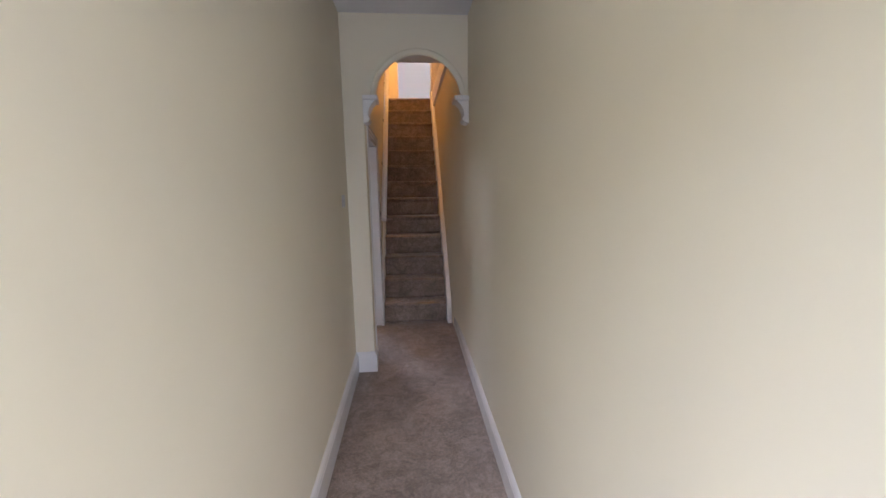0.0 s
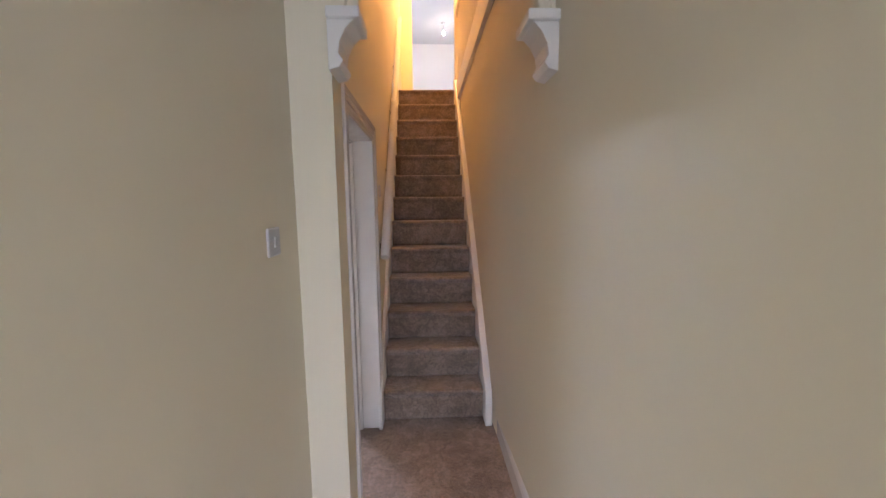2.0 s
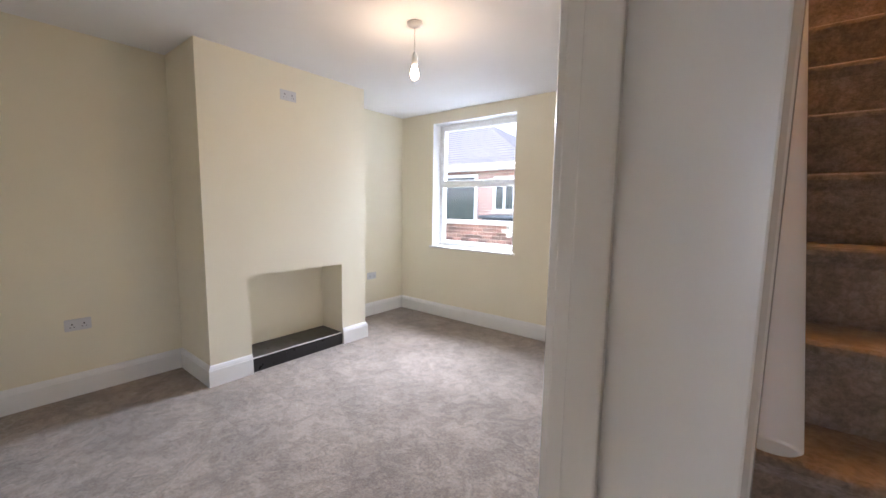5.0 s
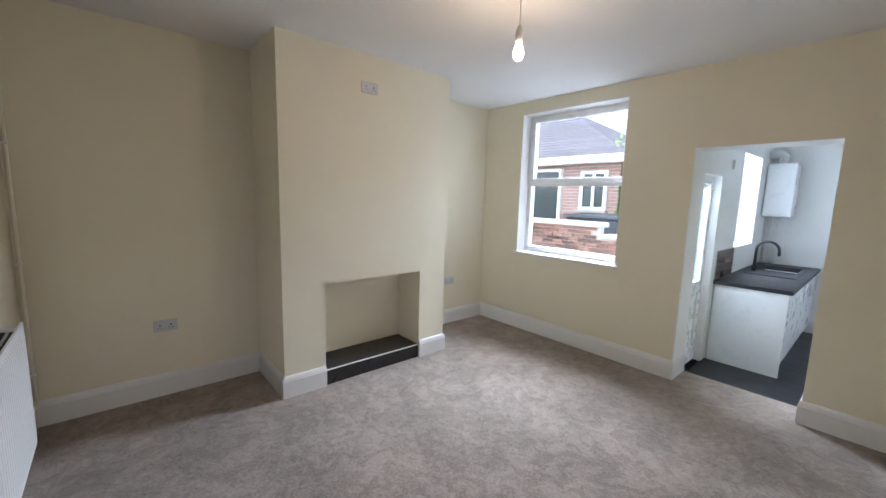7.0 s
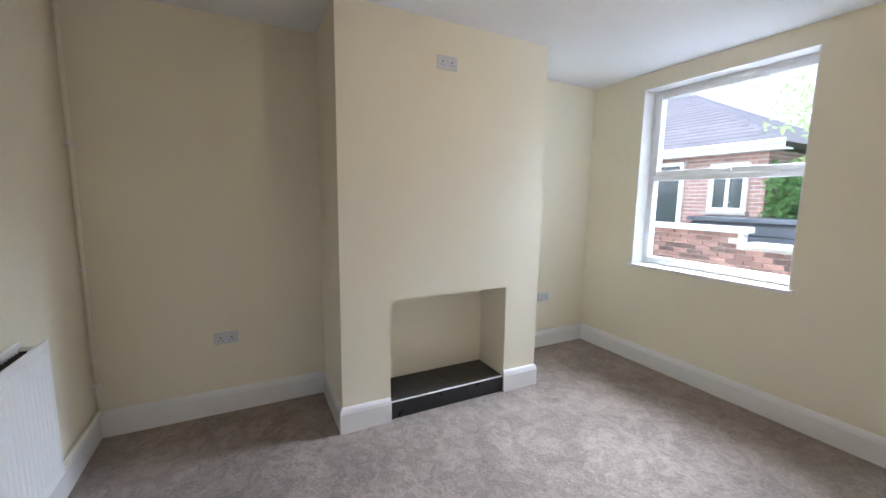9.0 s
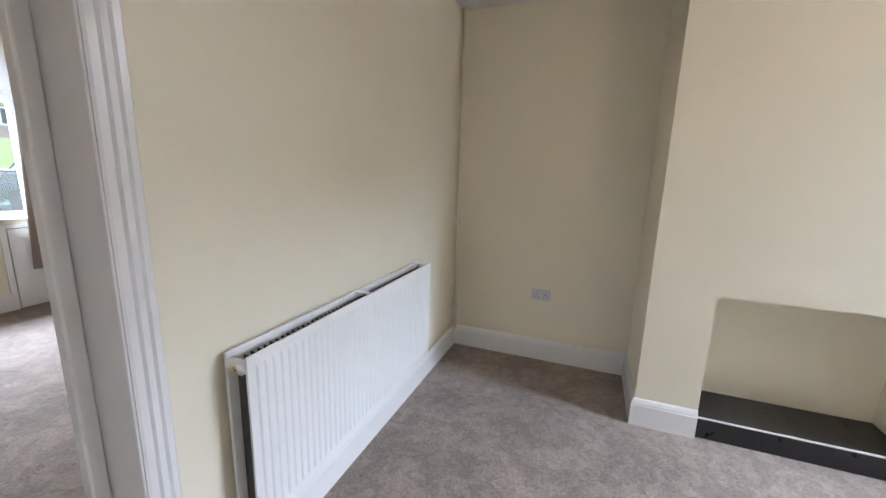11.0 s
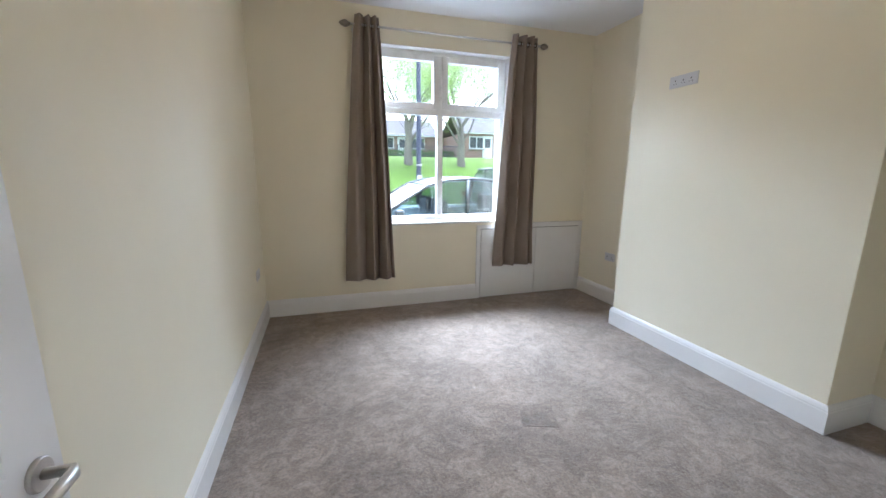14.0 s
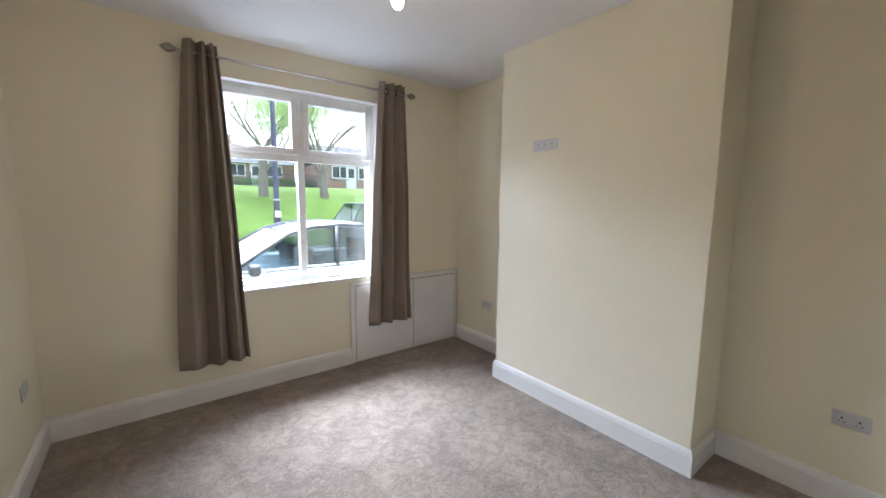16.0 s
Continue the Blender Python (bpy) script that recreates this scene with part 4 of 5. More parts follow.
part("slab", box(-1.345, -1.245, 10.02, 10.98, 0.697, 0.735), WORKTOP, wt)
sink = thing("sink", (-1.56, 10.5, 0.735), "black composite sink with drainer set in the worktop", "sink")
bm = bmesh.new()
bx(bm, -1.785, -1.74, 10.01, 10.99, 0.728, 0.745)
bx(bm, -1.38, -1.335, 10.01, 10.99, 0.728, 0.745)
bx(bm, -1.74, -1.38, 10.01, 10.04, 0.728, 0.745)
bx(bm, -1.74, -1.38, 10.95, 10.99, 0.728, 0.745)
bx(bm, -1.74, -1.38, 10.43, 10.47, 0.728, 0.745)
part("rim", bm, SINK, sink, bevel=0.004)
part("drainer", box(-1.74, -1.38, 10.04, 10.43, 0.715, 0.737), SINK, sink)
for k in range(6):
    part("drainer_rib", box(-1.72 + k * 0.06, -1.705 + k * 0.06, 10.06, 10.41, 0.737, 0.742), SINK, sink, bevel=0.002)
bm = box(-1.74, -1.38, 10.47, 10.95, 0.55, 0.56)
bx(bm, -1.745, -1.735, 10.47, 10.95, 0.55, 0.73)
bx(bm, -1.385, -1.375, 10.47, 10.95, 0.55, 0.73)
bx(bm, -1.74, -1.38, 10.46, 10.47, 0.55, 0.73)
bx(bm, -1.74, -1.38, 10.95, 10.96, 0.55, 0.73)
part("bowl", bm, SINK, sink)
tap = thing("kitchen_tap", (-1.745, 10.30, 0.745), "matt black swan-neck mixer tap", "tap")
pts = [(-1.745, 10.30, 0.75), (-1.745, 10.30, 1.00)] + [(-1.745 + 0.105 - 0.105 * math.cos(a), 10.30, 1.00 + 0.105 * math.sin(a)) for a in (math.pi * k / 12 for k in range(1, 12))] + [(-1.535, 10.30, 0.985), (-1.532, 10.30, 0.945)]
part("spout", tube(bmesh.new(), pts, [0.017] + [0.014] * (len(pts) - 3) + [0.015, 0.017], 14), SINK, tap)
part("base", lathe(bmesh.new(), (-1.745, 10.30, 0.745), [(0.026, 0.0), (0.026, 0.05), (0.018, 0.07)], 18), SINK, tap)
part("lever", tube(bmesh.new(), [(-1.745, 10.28, 0.79), (-1.745, 10.22, 0.815)], 0.008, 10), SINK, tap)
boiler = thing("boiler", (-1.75, 11.25, 1.38), "white wall-hung combination boiler", "boiler")
part("case", box(-1.872, -1.575, 11.06, 11.348, 1.385, 2.075), UNIT, boiler, bevel=0.015)
part("flue", tube(bmesh.new(), [(-1.73, 11.20, 2.07), (-1.73, 11.20, 2.17), (-1.76, 11.20, 2.20), (-1.90, 11.20, 2.20)], 0.05, 18), PLASTIC, boiler)
part("fascia", box(-1.83, -1.615, 11.052, 11.062, 1.40, 1.44), PLASTIC, boiler, bevel=0.003)
for x in (-1.83, -1.78, -1.70, -1.64):
    part("pipe", tube(bmesh.new(), [(x, 11.25, 1.385), (x, 11.25, 0.74)], 0.0075, 10), PLASTIC, boiler)
splash = thing("tile_splashback", (-1.87, 9.5, 0.735), "brown glazed brick-tile splashback over the worktop", "tiles")
part("backing", box(-1.8795, -1.874, 9.22, 9.845, 0.735, 1.04), GROUT, splash)
for row in range(4):
    for k in range(-1, 5):
        y0 = 9.225 + k * 0.155 + (row % 2) * 0.0775
        a, b = max(9.222, y0), min(9.843, y0 + 0.150)
        if b - a > 0.02:
            part("tile", box(-1.875, -1.867, a, b, 0.739 + row * 0.075, 0.739 + row * 0.075 + 0.070), TILE, splash)
dk = tagged(mesh_object("door_3", bmesh.new(), UPVC), "white upvc half-glazed outside kitchen door", "door", kind="structure")
bm = bmesh.new()
for a, b, c, e in ((8.42, 8.49, -0.13, 1.80), (9.01, 9.08, -0.13, 1.80), (8.49, 9.01, 1.72, 1.80), (8.49, 9.01, 0.62, 0.74), (8.49, 9.01, -0.13, 0.02)):
    bx(bm, -2.02, -1.95, a, b, c, e)
part("door_frame", bm, UPVC, dk, bevel=0.004)
part("door_panel", box(-2.0, -1.97, 8.49, 9.01, 0.02, 0.62), UPVC, dk)
p = part("pane", box(-1.99, -1.98, 8.49, 9.01, 0.74, 1.72), GLASS, dk)
p.visible_shadow = False
part("door_handle", tube(bmesh.new(), [(-1.95, 8.455, 0.87), (-1.91, 8.455, 0.87), (-1.905, 8.47, 0.87), (-1.905, 8.56, 0.87)], 0.009, 10), UPVC, dk)
wk = tagged(mesh_object("window_3", bmesh.new(), UPVC), "white upvc kitchen window", "window", kind="structure")
bm = bmesh.new()
for a, b, c, e in ((9.85, 9.90, 1.04, 2.11), (10.70, 10.75, 1.04, 2.11), (9.90, 10.70, 1.04, 1.09), (9.90, 10.70, 2.06, 2.11), (10.275, 10.325, 1.09, 2.06)):
    bx(bm, -2.14, -2.07, a, b, c, e)
part("window_frame", bm, UPVC, wk, bevel=0.004)
p = part("pane", box(-2.11, -2.10, 9.90, 10.70, 1.09, 2.06), GLASS, wk)
p.visible_shadow = False
part("window_sill", box(-2.07, -1.862, 9.852, 10.748, 1.03, 1.045), SATIN, wk, bevel=0.004)
alarm = thing("wall_vent", (-1.875, 9.4, 2.0), "small grey sensor box on the kitchen wall", "sensor")
part("case", box(-1.8795, -1.85, 9.36, 9.42, 1.89, 1.98), PLASTIC, alarm, bevel=0.006)
bm = sweep(bmesh.new(), [(0.1, 11.35, -0.13), (-1.30, 11.35, -0.13)], (0, 0, 1), SKIRT)
structure("baseboard", bm, GLOSS, "white kitchen skirting board", "baseboard")

# upstairs bulb seen through the bedroom doorway
pendant(0.435, 11.06, 5.35, 5.13, "bedroom")


# ---- street in front ----
def ground_sheet():
    """One sheet to the horizon: yard, road, far pavement, grass bank and the green behind it."""
    bm = bmesh.new()
    prof = [(900, -0.35), (60, -0.35), (8.5, -0.35), (-0.45, -0.16), (-1.22, -0.16)]
    prof += [(-1.221, -0.27), (-10.4, -0.30), (-10.401, -0.18), (-12.2, -0.14)]
    far = [(-12.21, -0.10), (-14.0, 0.45), (-16.0, 1.35), (-18.0, 2.05), (-20.5, 2.38), (-26, 2.6), (-36, 2.9), (-60, 3.2), (-900, 6.0)]
    xs = [-900, -60, -30] + [-24 + k * 2 for k in range(20)] + [30, 60, 900]
    return bm, prof, far, xs


bm, prof, far, xs = ground_sheet()


def strip(rows, wobble=0.0):
    b = bmesh.new()
    grid = [[b.verts.new((x, y, z + wobble * noise.noise(Vector((x * 0.3, y * 0.3, 0))))) for x in xs] for y, z in rows]
    for a, c in zip(grid, grid[1:]):
        for i in range(len(xs) - 1):
            f = b.faces.new((a[i], a[i + 1], c[i + 1], c[i]))
            f.smooth = wobble > 0
    return b


bm.free()
structure("ground", strip([(900, -0.36), (60, -0.36), (8.336, -0.36), (8.3, -0.40), (-0.3, -0.42), (-1.2, -0.42), (-12.25, -0.44), (-900, -0.5)]), PAVING, "concrete ground under house and yard", "ground")
structure("road", strip([(-1.36, -0.27), (-10.4, -0.30)]), ASPHALT, "grey asphalt road", "road")
kb = box(-60, 60, -1.36, -1.24, -0.40, -0.155)
structure("kerb", kb, COPING, "concrete kerb", "kerb", 0.015)
structure("pavement", box(-60, 60, -1.238, -0.502, -0.40, -0.165), PAVING, "narrow concrete pavement before the house", "pavement")
structure("kerb", box(-60, 60, -10.52, -10.4, -0.40, -0.17), COPING, "concrete kerb", "kerb", 0.015)
structure("pavement", box(-60, 60, -12.2, -10.522, -0.40, -0.175), PAVING, "concrete pavement along the grass", "pavement")
tagged(mesh_object("grass_bank", strip([(-12.2, -0.30)] + far, 0.12), GRASS), "bright green mown grass bank", "grass", kind="stuff")


def tree(x, y, z, height, trunk, seed, leaves, leaf_size, mat, label, spread=0.75):
    rnd = random.Random(seed)
    t = thing("tree", (x, y, z), label, "tree", "street trees")
    wood, tips = bmesh.new(), []

    def limb(p, d, length, r, depth):
        pts, rad, q = [p.copy()], [r], p.copy()
        n = 4
        for k in range(n):
            d = (d + Vector((rnd.uniform(-1, 1), rnd.uniform(-1, 1), rnd.uniform(-0.5, 0.8))) * 0.16).normalized()
            q = q + d * (length / n)
            pts.append(q.copy())
            rad.append(r * (1 - 0.45 * (k + 1) / n))
        tube(wood, pts, rad, 8 if depth < 2 else (5 if depth < 4 else 3), False)
        if depth >= 1:
            tips.extend(pts[1:])
        if depth < 5:
            for k in range(10 if depth == 0 else 4):
                base = pts[-1] if k < 2 else pts[rnd.choice((2, 3, 4))]
                az = rnd.uniform(0, math.tau)
                nd = (d * 0.75 + Vector((math.cos(az), math.sin(az), 0.25)) * spread * rnd.uniform(0.6, 1.1)).normalized()
                limb(base, nd, length * (rnd.uniform(0.75, 1.05) if depth == 0 else rnd.uniform(0.55, 0.8)), rad[-1] * rnd.uniform(0.42, 0.62), depth + 1)

    limb(Vector((x, y, z - 0.2)), Vector((0.03, 0.02, 1)), height * 0.22, trunk, 0)
    part("trunk", wood, BARK, t)
    crown = bmesh.new()
    for _ in range(leaves):
        c = rnd.choice(tips) + Vector((rnd.gauss(0, 1), rnd.gauss(0, 1), rnd.gauss(0, 1))) * (0.05 * height)
        u = Vector((rnd.gauss(0, 1), rnd.gauss(0, 1), rnd.gauss(0, 1))).normalized()
        v = u.orthogonal().normalized()
        s = leaf_size * rnd.uniform(0.5, 1.3)
        crown.faces.new([crown.verts.new(c + q) for q in (-u * s, v * s * 0.5, u * s, -v * s * 0.5)])
    part("crown", crown, mat, t)
    return t


tree(-6.05, -17.6, 1.95, 10.5, 0.27, 11, 26000, 0.045, LEAF, "bare-branched street tree with thin spring leaves on the grass")
tree(-9.1, -17.4, 1.95, 10.0, 0.26, 23, 28000, 0.045, LEAF, "street tree in light spring leaf on the grass")

post = thing("lamp_post", (-4.15, -7.5, -0.2), "dark painted steel street lamp post with a white notice", "street lamp")
px, py = -4.55, -9.1
post.location = (px, py, -0.18)
part("shaft", tube(bmesh.new(), [(px, py, -0.2), (px, py, 1.3), (px, py, 1.36), (px, py, 7.5)], [0.10, 0.10, 0.085, 0.06], 16), POSTPAINT, post)
part("notice", box(px - 0.09, px + 0.09, py + 0.105, py + 0.11, 1.12, 1.32), PLASTIC, post, "white notice panel")
part("band", tube(bmesh.new(), [(px, py, 1.62), (px, py, 1.68)], 0.10, 16), STEEL, post)
part("arm", tube(bmesh.new(), [(px, py, 7.45), (px, py + 0.4, 7.7), (px, py + 1.1, 7.75)], 0.04, 10), POSTPAINT, post)
part("lantern", box(px - 0.12, px + 0.12, py + 0.9, py + 1.5, 7.66, 7.80), POSTPAINT, post, bevel=0.03)


def car(m, profile, belt, paint, label, half=0.85, estate=False):
    """A parked car along local -x (front at +x). profile: roof outline of the cabin, (x, z)."""
    c = thing("car", (0, 0, 0), label, "car", "parked cars")
    fx, rx = 1.95, -2.35
    lower = [(rx, 0.30), (rx - 0.03, 0.55), (rx + 0.02, belt - 0.10), (rx + 0.12, belt), (profile[-1][0], belt + 0.005), (profile[0][0], belt), (profile[0][0] + 0.10, belt - 0.01), (fx - 0.35, belt - 0.16), (fx - 0.05, belt - 0.30), (fx, 0.50), (fx - 0.03, 0.25), (1.62, 0.22)]
    for cx in (1.22, -1.38):
        lower += [(cx + 0.36 * math.cos(a), 0.30 + 0.36 * math.sin(a)) for a in (math.pi * k / 10 for k in range(11))]
    lower += [(rx + 0.35, 0.24)]
    bm = bmesh.new()
    rows = []
    for y, inset in ((-half, 0.06), (-half + 0.05, 0.0), (half - 0.05, 0.0), (half, 0.06)):
        rows.append([bm.verts.new((x * (1 - inset * 0.03), y, z - (inset * 0.6 if z > belt - 0.2 else 0))) for x, z in lower])
    for a, b in zip(rows, rows[1:]):
        for i in range(len(lower)):
            j = (i + 1) % len(lower)
            bm.faces.new((a[i], a[j], b[j], b[i])).smooth = False
    bmesh.ops.triangulate(bm, faces=[bm.faces.new(rows[0]), bm.faces.new(rows[-1][::-1])])
    part("body", bm, paint, c, bevel=0.02)
    tum = 0.16

    def wpt(x, z, s):
        top = max(p[1] for p in profile)
        return (x, s * (half - 0.03 - tum * (z - belt) / (top - belt)), z)
    # roof skin and pillars
    bm = bmesh.new()
    rp = profile[1:-1]
    v = [[bm.verts.new(Vector(wpt(x, z, s)) + Vector((0, 0, dz))) for x, z in rp] for s, dz in ((-1, 0), (1, 0))]
    mid = [bm.verts.new((x, 0, z + 0.035)) for x, z in rp]
    for a, b in ((v[0], mid), (mid, v[1])):
        for i in range(len(rp) - 1):
            bm.faces.new((a[i], a[i + 1], b[i + 1], b[i])).smooth = True
    rf = part("roof", bm, paint, c)
    sd = rf.modifiers.new("thick", "SOLIDIFY")
    sd.thickness = 0.03
    for s in (-1, 1):
        pts = [wpt(x, z, s) for x, z in profile]
        part("roof_rail", tube(bmesh.new(), pts, 0.02, 8), TRIM, c)
        part("window_trim", tube(bmesh.new(), [wpt(profile[0][0], belt + 0.012, s), wpt(profile[-1][0], belt + 0.012, s)], 0.014, 6), STEEL, c)
        xs_ = [profile[0][0] - 0.62, profile[-1][0] + (0.75 if estate else 0.85)]
        zt = max(q[1] for q in profile) - 0.02
        for xp in (-0.28, xs_[1]):
            part("pillar", tube(bmesh.new(), [wpt(xp, belt, s), wpt(xp - 0.06, zt, s)], 0.035, 8), TRIM, c)
        bm = bmesh.new()
        bm.faces.new([bm.verts.new(wpt(x, z, s * 0.965)) for x, z in profile])
        g = part("side_glass", bm, CARGLASS, c)
        g.visible_shadow = False
        part("wing_mirror", box(profile[0][0] - 0.30, profile[0][0] - 0.18, *sorted((s * (half - 0.02), s * (half + 0.16))), belt - 0.02, belt + 0.11), TRIM, c, bevel=0.035)
        part("door_handle", box(-0.20, -0.02, *sorted((s * (half - 0.01), s * (half + 0.015))), belt - 0.14, belt - 0.115), paint, c, bevel=0.005)
        part("headlight", lathe(bmesh.new(), (fx - 0.14, s * (half - 0.20), belt - 0.36), [(0.10, -0.1), (0.11, 0.0), (0.06, 0.09)], 12, "x"), PLASTIC, c, "clear headlight")
        part("tail_light", box(rx - 0.03, rx + 0.06, *sorted((s * (half - 0.22), s * (half - 0.02))), belt - 0.25, belt - 0.08), TAIL, c, "red tail light", 0.015)
    for (x0, z0), (x1, z1), nm in ((profile[0], profile[1], "windscreen"), (profile[-1], profile[-2], "rear_window")):
        bm = bmesh.new()
        bm.faces.new([bm.verts.new(q) for q in (wpt(x0, z0, -0.97), wpt(x0, z0, 0.97), wpt(x1, z1, 0.97), wpt(x1, z1, -0.97))])
        g = part(nm, bm, CARGLASS, c)
        g.visible_shadow = False
    for x in (1.22, -1.38):
        for s in (-1, 1):
            w = part("wheel", lathe(bmesh.new(), (x, s * (half - 0.10), 0.31), [(0.20, -0.10), (0.30, -0.095), (0.315, -0.06), (0.315, 0.06), (0.30, 0.095), (0.20, 0.10)], 24, "y"), TYRE, c, "black tyre")
            part("rim", lathe(bmesh.new(), (x, s * (half - 0.085), 0.31), [(0.20, -0.085), (0.205, 0.085), (0.05, 0.07)], 20, "y"), STEEL, w, "silver alloy rim")
    for x in (0.25, -0.85):
        for s in (-0.38, 0.38):
            part("seat", box(x - 0.30, x - 0.15, s - 0.24, s + 0.24, 0.5, belt + 0.22), SEATCLOTH, c, bevel=0.05)
    part("dashboard", box(0.62, 0.95, -half + 0.12, half - 0.12, 0.6, belt + 0.02), TRIM, c, bevel=0.04)
    part("rear_bumper", box(rx - 0.06, rx + 0.10, -half + 0.04, half - 0.04, 0.32, 0.52), paint, c, bevel=0.04)
    part("number_plate", box(rx - 0.068, rx - 0.058, -0.26, 0.26, 0.62, 0.73), PLASTIC, c)
    if estate:
        part("spoiler", box(profile[-2][0] - 0.16, profile[-2][0] + 0.12, -half + 0.22, half - 0.22, profile[-2][1] - 0.01, profile[-2][1] + 0.03), paint, c, bevel=0.012)
    c.matrix_basis = m
    return c


TAIL = material("red_lamp_plastic", (0.45, 0.03, 0.03), 0.25, vary=0.05, scale=20, coat=0.5)
# silver saloon by the kerb, dark blue off-roader across the road
car(pose(-3.12, -2.30, -0.28), [(0.98, 1.09), (0.28, 1.50), (0.0, 1.575), (-0.4, 1.60), (-0.8, 1.575), (-1.12, 1.50), (-1.75, 1.12)], 1.08, CARPAINT, "silver saloon car parked at the kerb outside")
car(pose(-8.85, -9.2, -0.30, 0, 0, 180), [(1.1, 1.12), (0.45, 1.82), (-0.4, 1.88), (-1.75, 1.84), (-2.2, 1.18)], 1.12, CARBLUE, "dark blue estate car parked across the road", 0.9, True)


def house(x0, x1, y, depth, z, eaves, ridge, label, windows, doors=()):
    """A low brick house, front on +y, gable roof along x."""
    h = thing("house", ((x0 + x1) / 2, y, z), label, "house", "houses behind the green")
    part("wall", box(x0, x1, y - depth, y, z - 1.0, eaves), FAR_BRICK, h)
    bm = bmesh.new()
    out = [(y + 0.45, eaves - 0.12), (y + 0.45, eaves + 0.02), (y - depth / 2, ridge), (y - depth - 0.45, eaves + 0.02), (y - depth - 0.45, eaves - 0.12), (y - depth / 2, ridge - 0.16)]
    prism(bm, out, x0 - 0.3, x1 + 0.3, "x")
    rf = part("roof", bm, SLATE, h)
    part("chimney", box((x0 + x1) / 2 - 0.4, (x0 + x1) / 2 + 0.4, y - depth / 2 - 0.3, y - depth / 2 + 0.3, ridge - 0.5, ridge + 0.9), FAR_BRICK, rf)
    part("gutter", box(x0 - 0.3, x1 + 0.3, y + 0.44, y + 0.54, eaves - 0.12, eaves - 0.02), UPVC, h)
    for wx, w, z0, z1 in windows:
        f = part("window", glazing_bar_frame(bmesh.new(), wx, wx + w, z + z0, z + z1, y - 0.02, y + 0.06, 0.09), UPVC, h)
        part("mullion", box(wx + w / 2 - 0.04, wx + w / 2 + 0.04, y - 0.02, y + 0.05, z + z0 + 0.09, z + z1 - 0.09), UPVC, f)
        part("pane", box(wx + 0.09, wx + w - 0.09, y + 0.004, y + 0.02, z + z0 + 0.09, z + z1 - 0.09), FARGLASS, f)
        part("sill", box(wx - 0.08, wx + w + 0.08, y + 0.0, y + 0.14, z + z0 - 0.1, z + z0), COPING, f)
    for dx in doors:
        d = part("door", box(dx, dx + 0.95, y, y + 0.05, z - 0.1, z + 2.05), UPVC, h, "white front door")
        part("pane", box(dx + 0.2, dx + 0.75, y + 0.05, y + 0.06, z + 1.0, z + 1.8), FARGLASS, d)
    return h


FARGLASS = material("dark_house_glass", (0.05, 0.06, 0.065), 0.08, vary=0.1, scale=2)
house(-13.0, -3.0, -36.0, 7.0, 2.9, 5.1, 7.0, "red brick bungalow with grey tiled roof behind the green", [(-11.8, 1.6, 0.9, 2.0), (-8.6, 1.4, 0.9, 2.0), (-5.2, 1.6, 0.9, 2.0)], (-9.9, -6.6))
house(-25.5, -14.0, -30.0, 7.0, 2.7, 5.0, 6.9, "red brick bungalow with white windows behind the green", [(-24.2, 1.6, 0.9, 2.0), (-21.0, 1.5, 0.9, 2.0), (-18.4, 1.5, 0.9, 2.0), (-15.9, 1.5, 0.9, 2.0)], (-22.3, -17.0 + 0.3))
house(-1.5, 9.0, -38.0, 7.0, 2.9, 5.2, 7.0, "red brick house beyond the trees", [(-0.4, 1.6, 0.9, 2.0), (3.0, 1.5, 0.9, 2.0), (6.6, 1.5, 0.9, 2.0)], (1.7, 5.2))


def hedge(x0, x1, y0, y1, z0, z1, seed, n, label):
    rnd, b = random.Random(seed), bmesh.new()
    for _ in range(n):
        p = Vector((rnd.uniform(x0, x1), rnd.uniform(y0, y1), z0 + (z1 - z0) * rnd.random() ** 0.8))
        p.z -= 0.35 * (z1 - z0) * (abs(noise.noise(Vector((p.x * 1.3, p.y, seed)))))
        u = Vector((rnd.gauss(0, 1), rnd.gauss(0, 1), rnd.gauss(0, 1))).normalized()
        v = u.orthogonal().normalized()
        s = rnd.uniform(0.03, 0.075)
        b.faces.new([b.verts.new(p + q) for q in (-u * s, v * s * 0.6, u * s, -v * s * 0.6)])
    return tagged(mesh_object("hedge", b, HEDGE), label, "hedge", kind="stuff")


hedge(-14, -2.5, -33.5, -32.8, 2.6, 3.55, 3, 7000, "dark green clipped hedge before the houses")

fence = thing("fence", (-8.0, -28.6, 2.6), "dark green metal railing along the back of the grass", "fence")
part("top_rail", box(-13.0, -4.0, -28.62, -28.58, 3.62, 3.66), POSTPAINT, fence)
part("bottom_rail", box(-13.0, -4.0, -28.62, -28.58, 2.85, 2.89), POSTPAINT, fence)
for k in range(61):
    part("post" if k % 12 == 0 else "bar", box(-13.0 + k * 0.15, -12.97 + k * 0.15 + (0.03 if k % 12 == 0 else 0.0), -28.615, -28.585, 2.55, 3.75 if k % 12 == 0 else 3.62), POSTPAINT, fence)

# ---- yard behind ----
gw = thing("garden_wall", (-4.6, 11.1, -0.36), "weathered red brick garden wall with pale stone coping", "wall")
part("core", box(-6.6, -4.09, 11.02, 11.20, -0.36, 1.06), MORTAR, gw)
part("core_low", box(-4.09, -2.30, 11.02, 11.20, -0.36, 0.88), MORTAR, gw)
for x0, x1, z in ((-6.65, -5.75, 1.06), (-5.745, -4.85, 1.06), (-4.845, -4.04, 1.06)):
    part("coping", box(x0, x1, 10.95, 11.27, z, z + 0.085), COPING, gw, bevel=0.012)
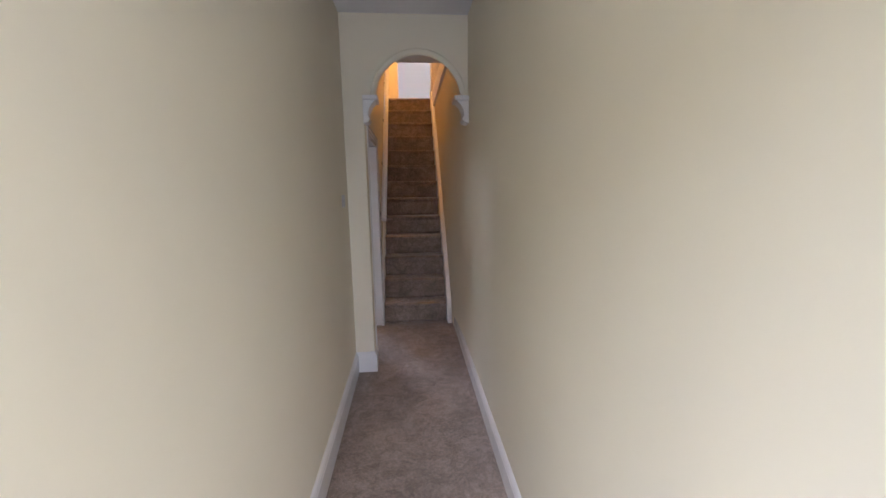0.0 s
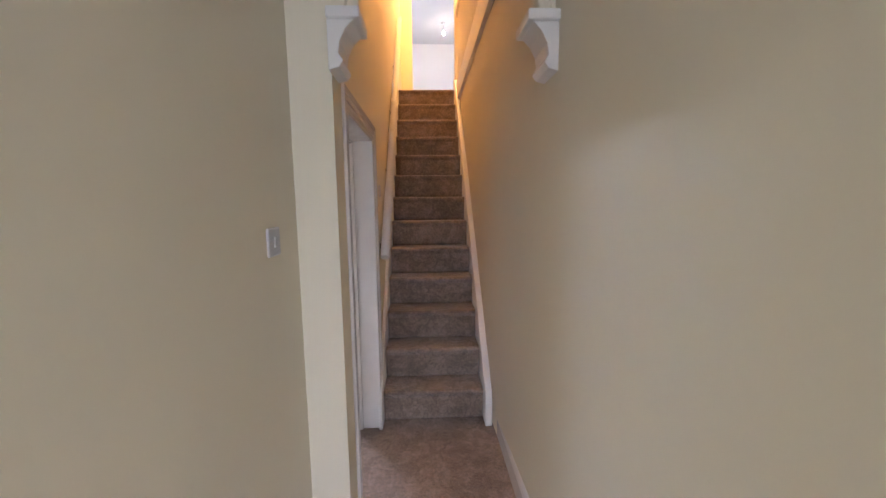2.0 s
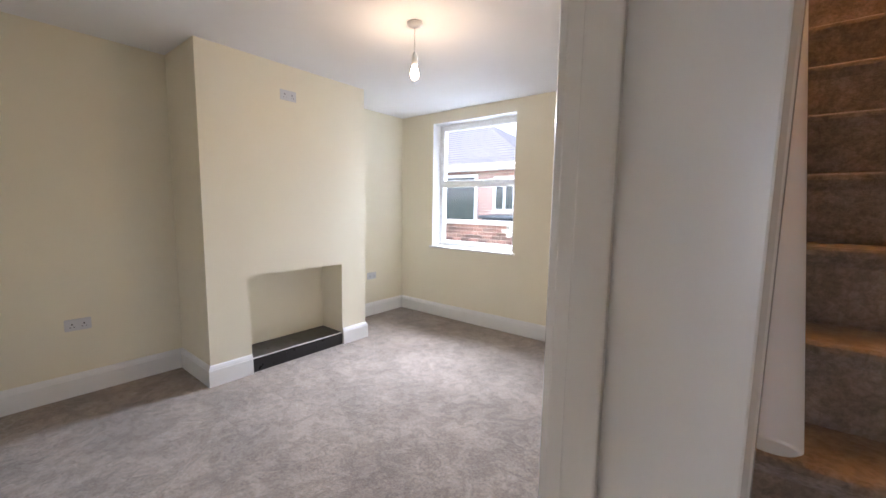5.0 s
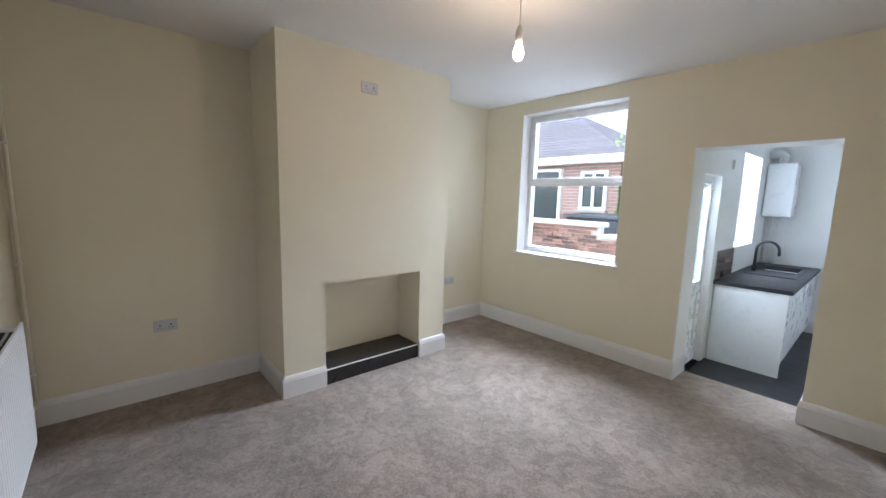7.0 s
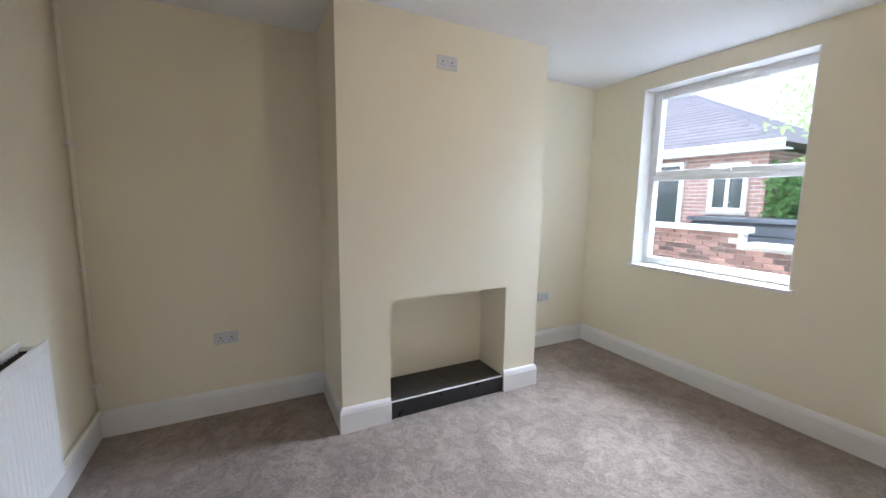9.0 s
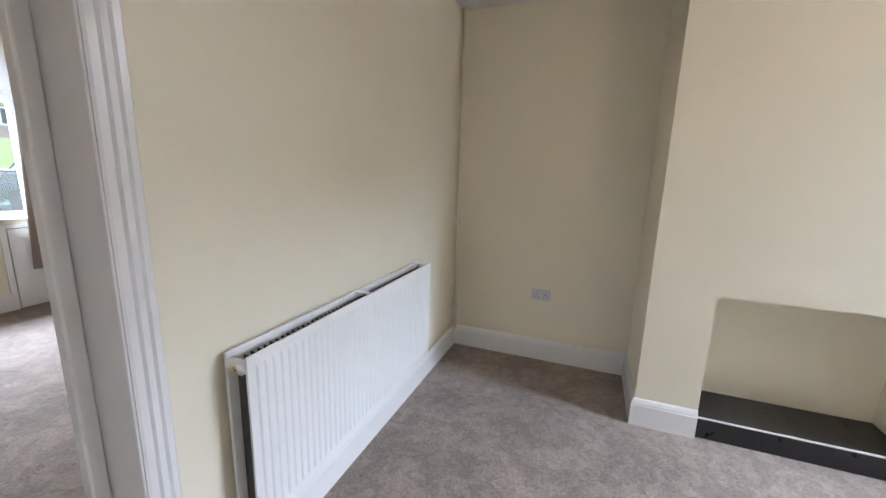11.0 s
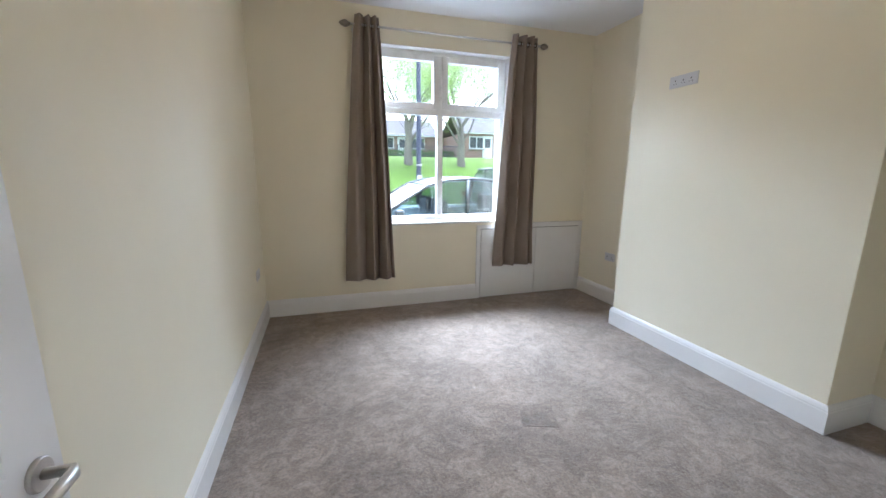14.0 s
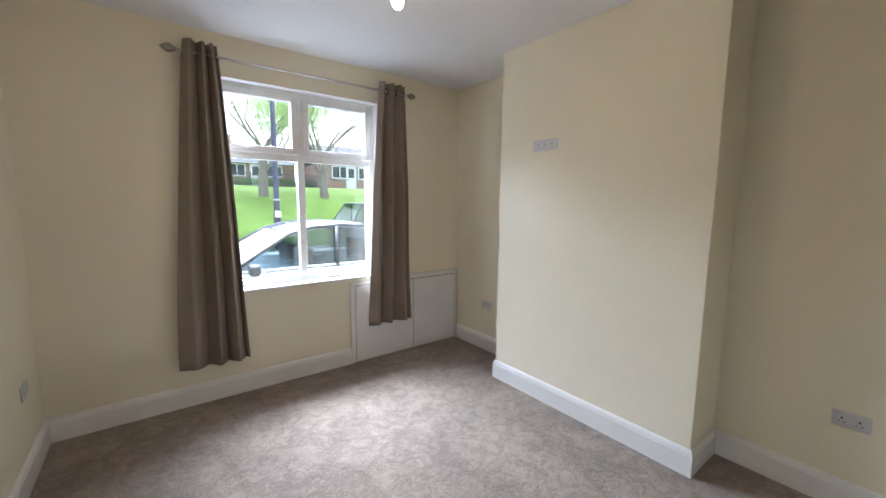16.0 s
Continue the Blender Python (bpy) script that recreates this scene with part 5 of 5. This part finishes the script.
for x0, x1 in ((-4.035, -3.05), (-3.045, -2.25)):
    part("coping", box(x0, x1, 10.96, 11.26, 0.88, 0.945), COPING, gw, bevel=0.012)

nb = thing("neighbour_house", (-7.5, 15.0, -0.36), "brick neighbouring house with hipped slate roof and white windows", "house")
part("wall", box(-12.5, -4.72, 13.0, 18.0, -0.4, 2.42), FAR_BRICK, nb)
bm = bmesh.new()
ex0, ex1, ey0, ey1, ez = -13.0, -4.40, 12.68, 18.3, 2.50
rz, ry = 4.35, 15.5
v = [bm.verts.new(p) for p in ((ex0, ey0, ez), (ex1, ey0, ez), (ex1, ey1, ez), (ex0, ey1, ez), (ex0, ry, rz), (ex1 - 3.3, ry, rz))]
for f in ((0, 1, 5, 4), (1, 2, 5), (2, 3, 4, 5), (0, 4, 3), (0, 3, 2, 1)):
    bm.faces.new([v[i] for i in f])
roof = part("roof", bm, SLATE, nb)
# slate courses on the slope that faces the yard
nrm = Vector((0, -(rz - ez), ry - ey0)).normalized()
down = Vector((0, ey0 - ry, ez - rz)).normalized()
rows = 21
length = math.hypot(ry - ey0, rz - ez)
for r in range(rows):
    s0 = length * r / rows
    p = Vector((0, ry, rz)) + down * s0
    xr = ex1 - 3.3 + 3.3 * (s0 + length / rows * 0.6) / length
    b = bmesh.new()
    q0, q1 = p + nrm * 0.004, p + down * (length / rows + 0.03) + nrm * 0.022
    vs = [b.verts.new((x, q.y, q.z)) for q in (q0, q1) for x in (ex0, xr)]
    vs += [b.verts.new((x, q1.y, q1.z - 0.018)) for x in (ex0, xr)]
    b.faces.new((vs[0], vs[1], vs[3], vs[2]))
    b.faces.new((vs[2], vs[3], vs[5], vs[4]))
    part("slate_course", b, SLATE, roof)
part("fascia", box(ex0, ex1, ey0 - 0.02, ey0 + 0.04, ez - 0.12, ez + 0.01), UPVC, nb)
part("gutter", tube(bmesh.new(), [(ex0, ey0 - 0.07, ez + 0.0), (ex1 + 0.03, ey0 - 0.07, ez + 0.0)], 0.045, 12), UPVC, nb)
part("soffit", box(ex0, ex1, ey0 + 0.04, 13.0, ez - 0.115, ez - 0.09), UPVC, nb)
for wx0, wx1, z0, z1 in ((-8.3, -6.15, 0.95, 2.30), (-5.63, -4.98, 1.32, 2.22)):
    w = part("window", glazing_bar_frame(bmesh.new(), wx0, wx1, z0, z1, 12.93, 13.0, 0.07), UPVC, nb)
    part("mullion", box((wx0 + wx1) / 2 - 0.03, (wx0 + wx1) / 2 + 0.03, 12.94, 13.0, z0 + 0.07, z1 - 0.07), UPVC, w)
    part("pane", box(wx0 + 0.07, wx1 - 0.07, 12.975, 12.99, z0 + 0.07, z1 - 0.07), FARGLASS, w)
    part("sill", box(wx0 - 0.05, wx1 + 0.05, 12.86, 13.0, z0 - 0.06, z0), COPING, w)

shed = thing("storage_box", (-4.3, 12.0, -0.36), "dark grey slatted garden storage box behind the wall", "storage")
part("body", box(-5.2, -3.75, 11.75, 12.5, -0.36, 1.18), BLACKWOOD, shed)
for k in range(8):
    part("board", box(-5.21, -3.74, 11.72, 11.75, -0.2 + k * 0.17, -0.045 + k * 0.17), BLACKWOOD, shed, bevel=0.006)
part("lid", box(-5.26, -3.69, 11.68, 12.56, 1.18, 1.25), BLACKWOOD, shed, bevel=0.01)
tree(-4.6, 21.0, -0.36, 9.0, 0.22, 31, 3500, 0.10, LEAF, "leafy green tree behind the yard")
hedge(-4.66, -2.6, 12.75, 14.4, -0.3, 2.25, 9, 16000, "dense green shrub behind the yard wall")
tree(-3.4, 14.6, -0.36, 6.0, 0.10, 41, 2200, 0.07, LEAF, "young leafy tree behind the yard wall")

# bricks of the garden wall
brick_mesh = None
for row in range(19):
    z = -0.36 + row * 0.075
    if z < 0.20:
        continue
    for k in range(20):
        x = -6.6 + k * 0.225 - (row % 2) * 0.1125
        x0, x1 = max(x, -6.6), x + 0.215
        if x1 > (-4.085 if z > 0.80 else -2.3) or x0 - x > 0.01:
            continue
        if brick_mesh is None:
            b = box(-0.1075, 0.1075, -0.012, 0.012, 0.0, 0.065)
            bmesh.ops.bevel(b, geom=b.edges[:], offset=0.004, segments=1, affect="EDGES")
            ob = part("brick", b, BRICK, gw)
            brick_mesh = ob.data
        else:
            ob = new("brick", brick_mesh)
            ob.parent = gw
            ob.matrix_parent_inverse = gw.matrix_basis.inverted()
        ob.location = (x + 0.1075, 11.014 + 0.003 * ((k * 7 + row * 3) % 5 - 2) / 2, z + 0.005)
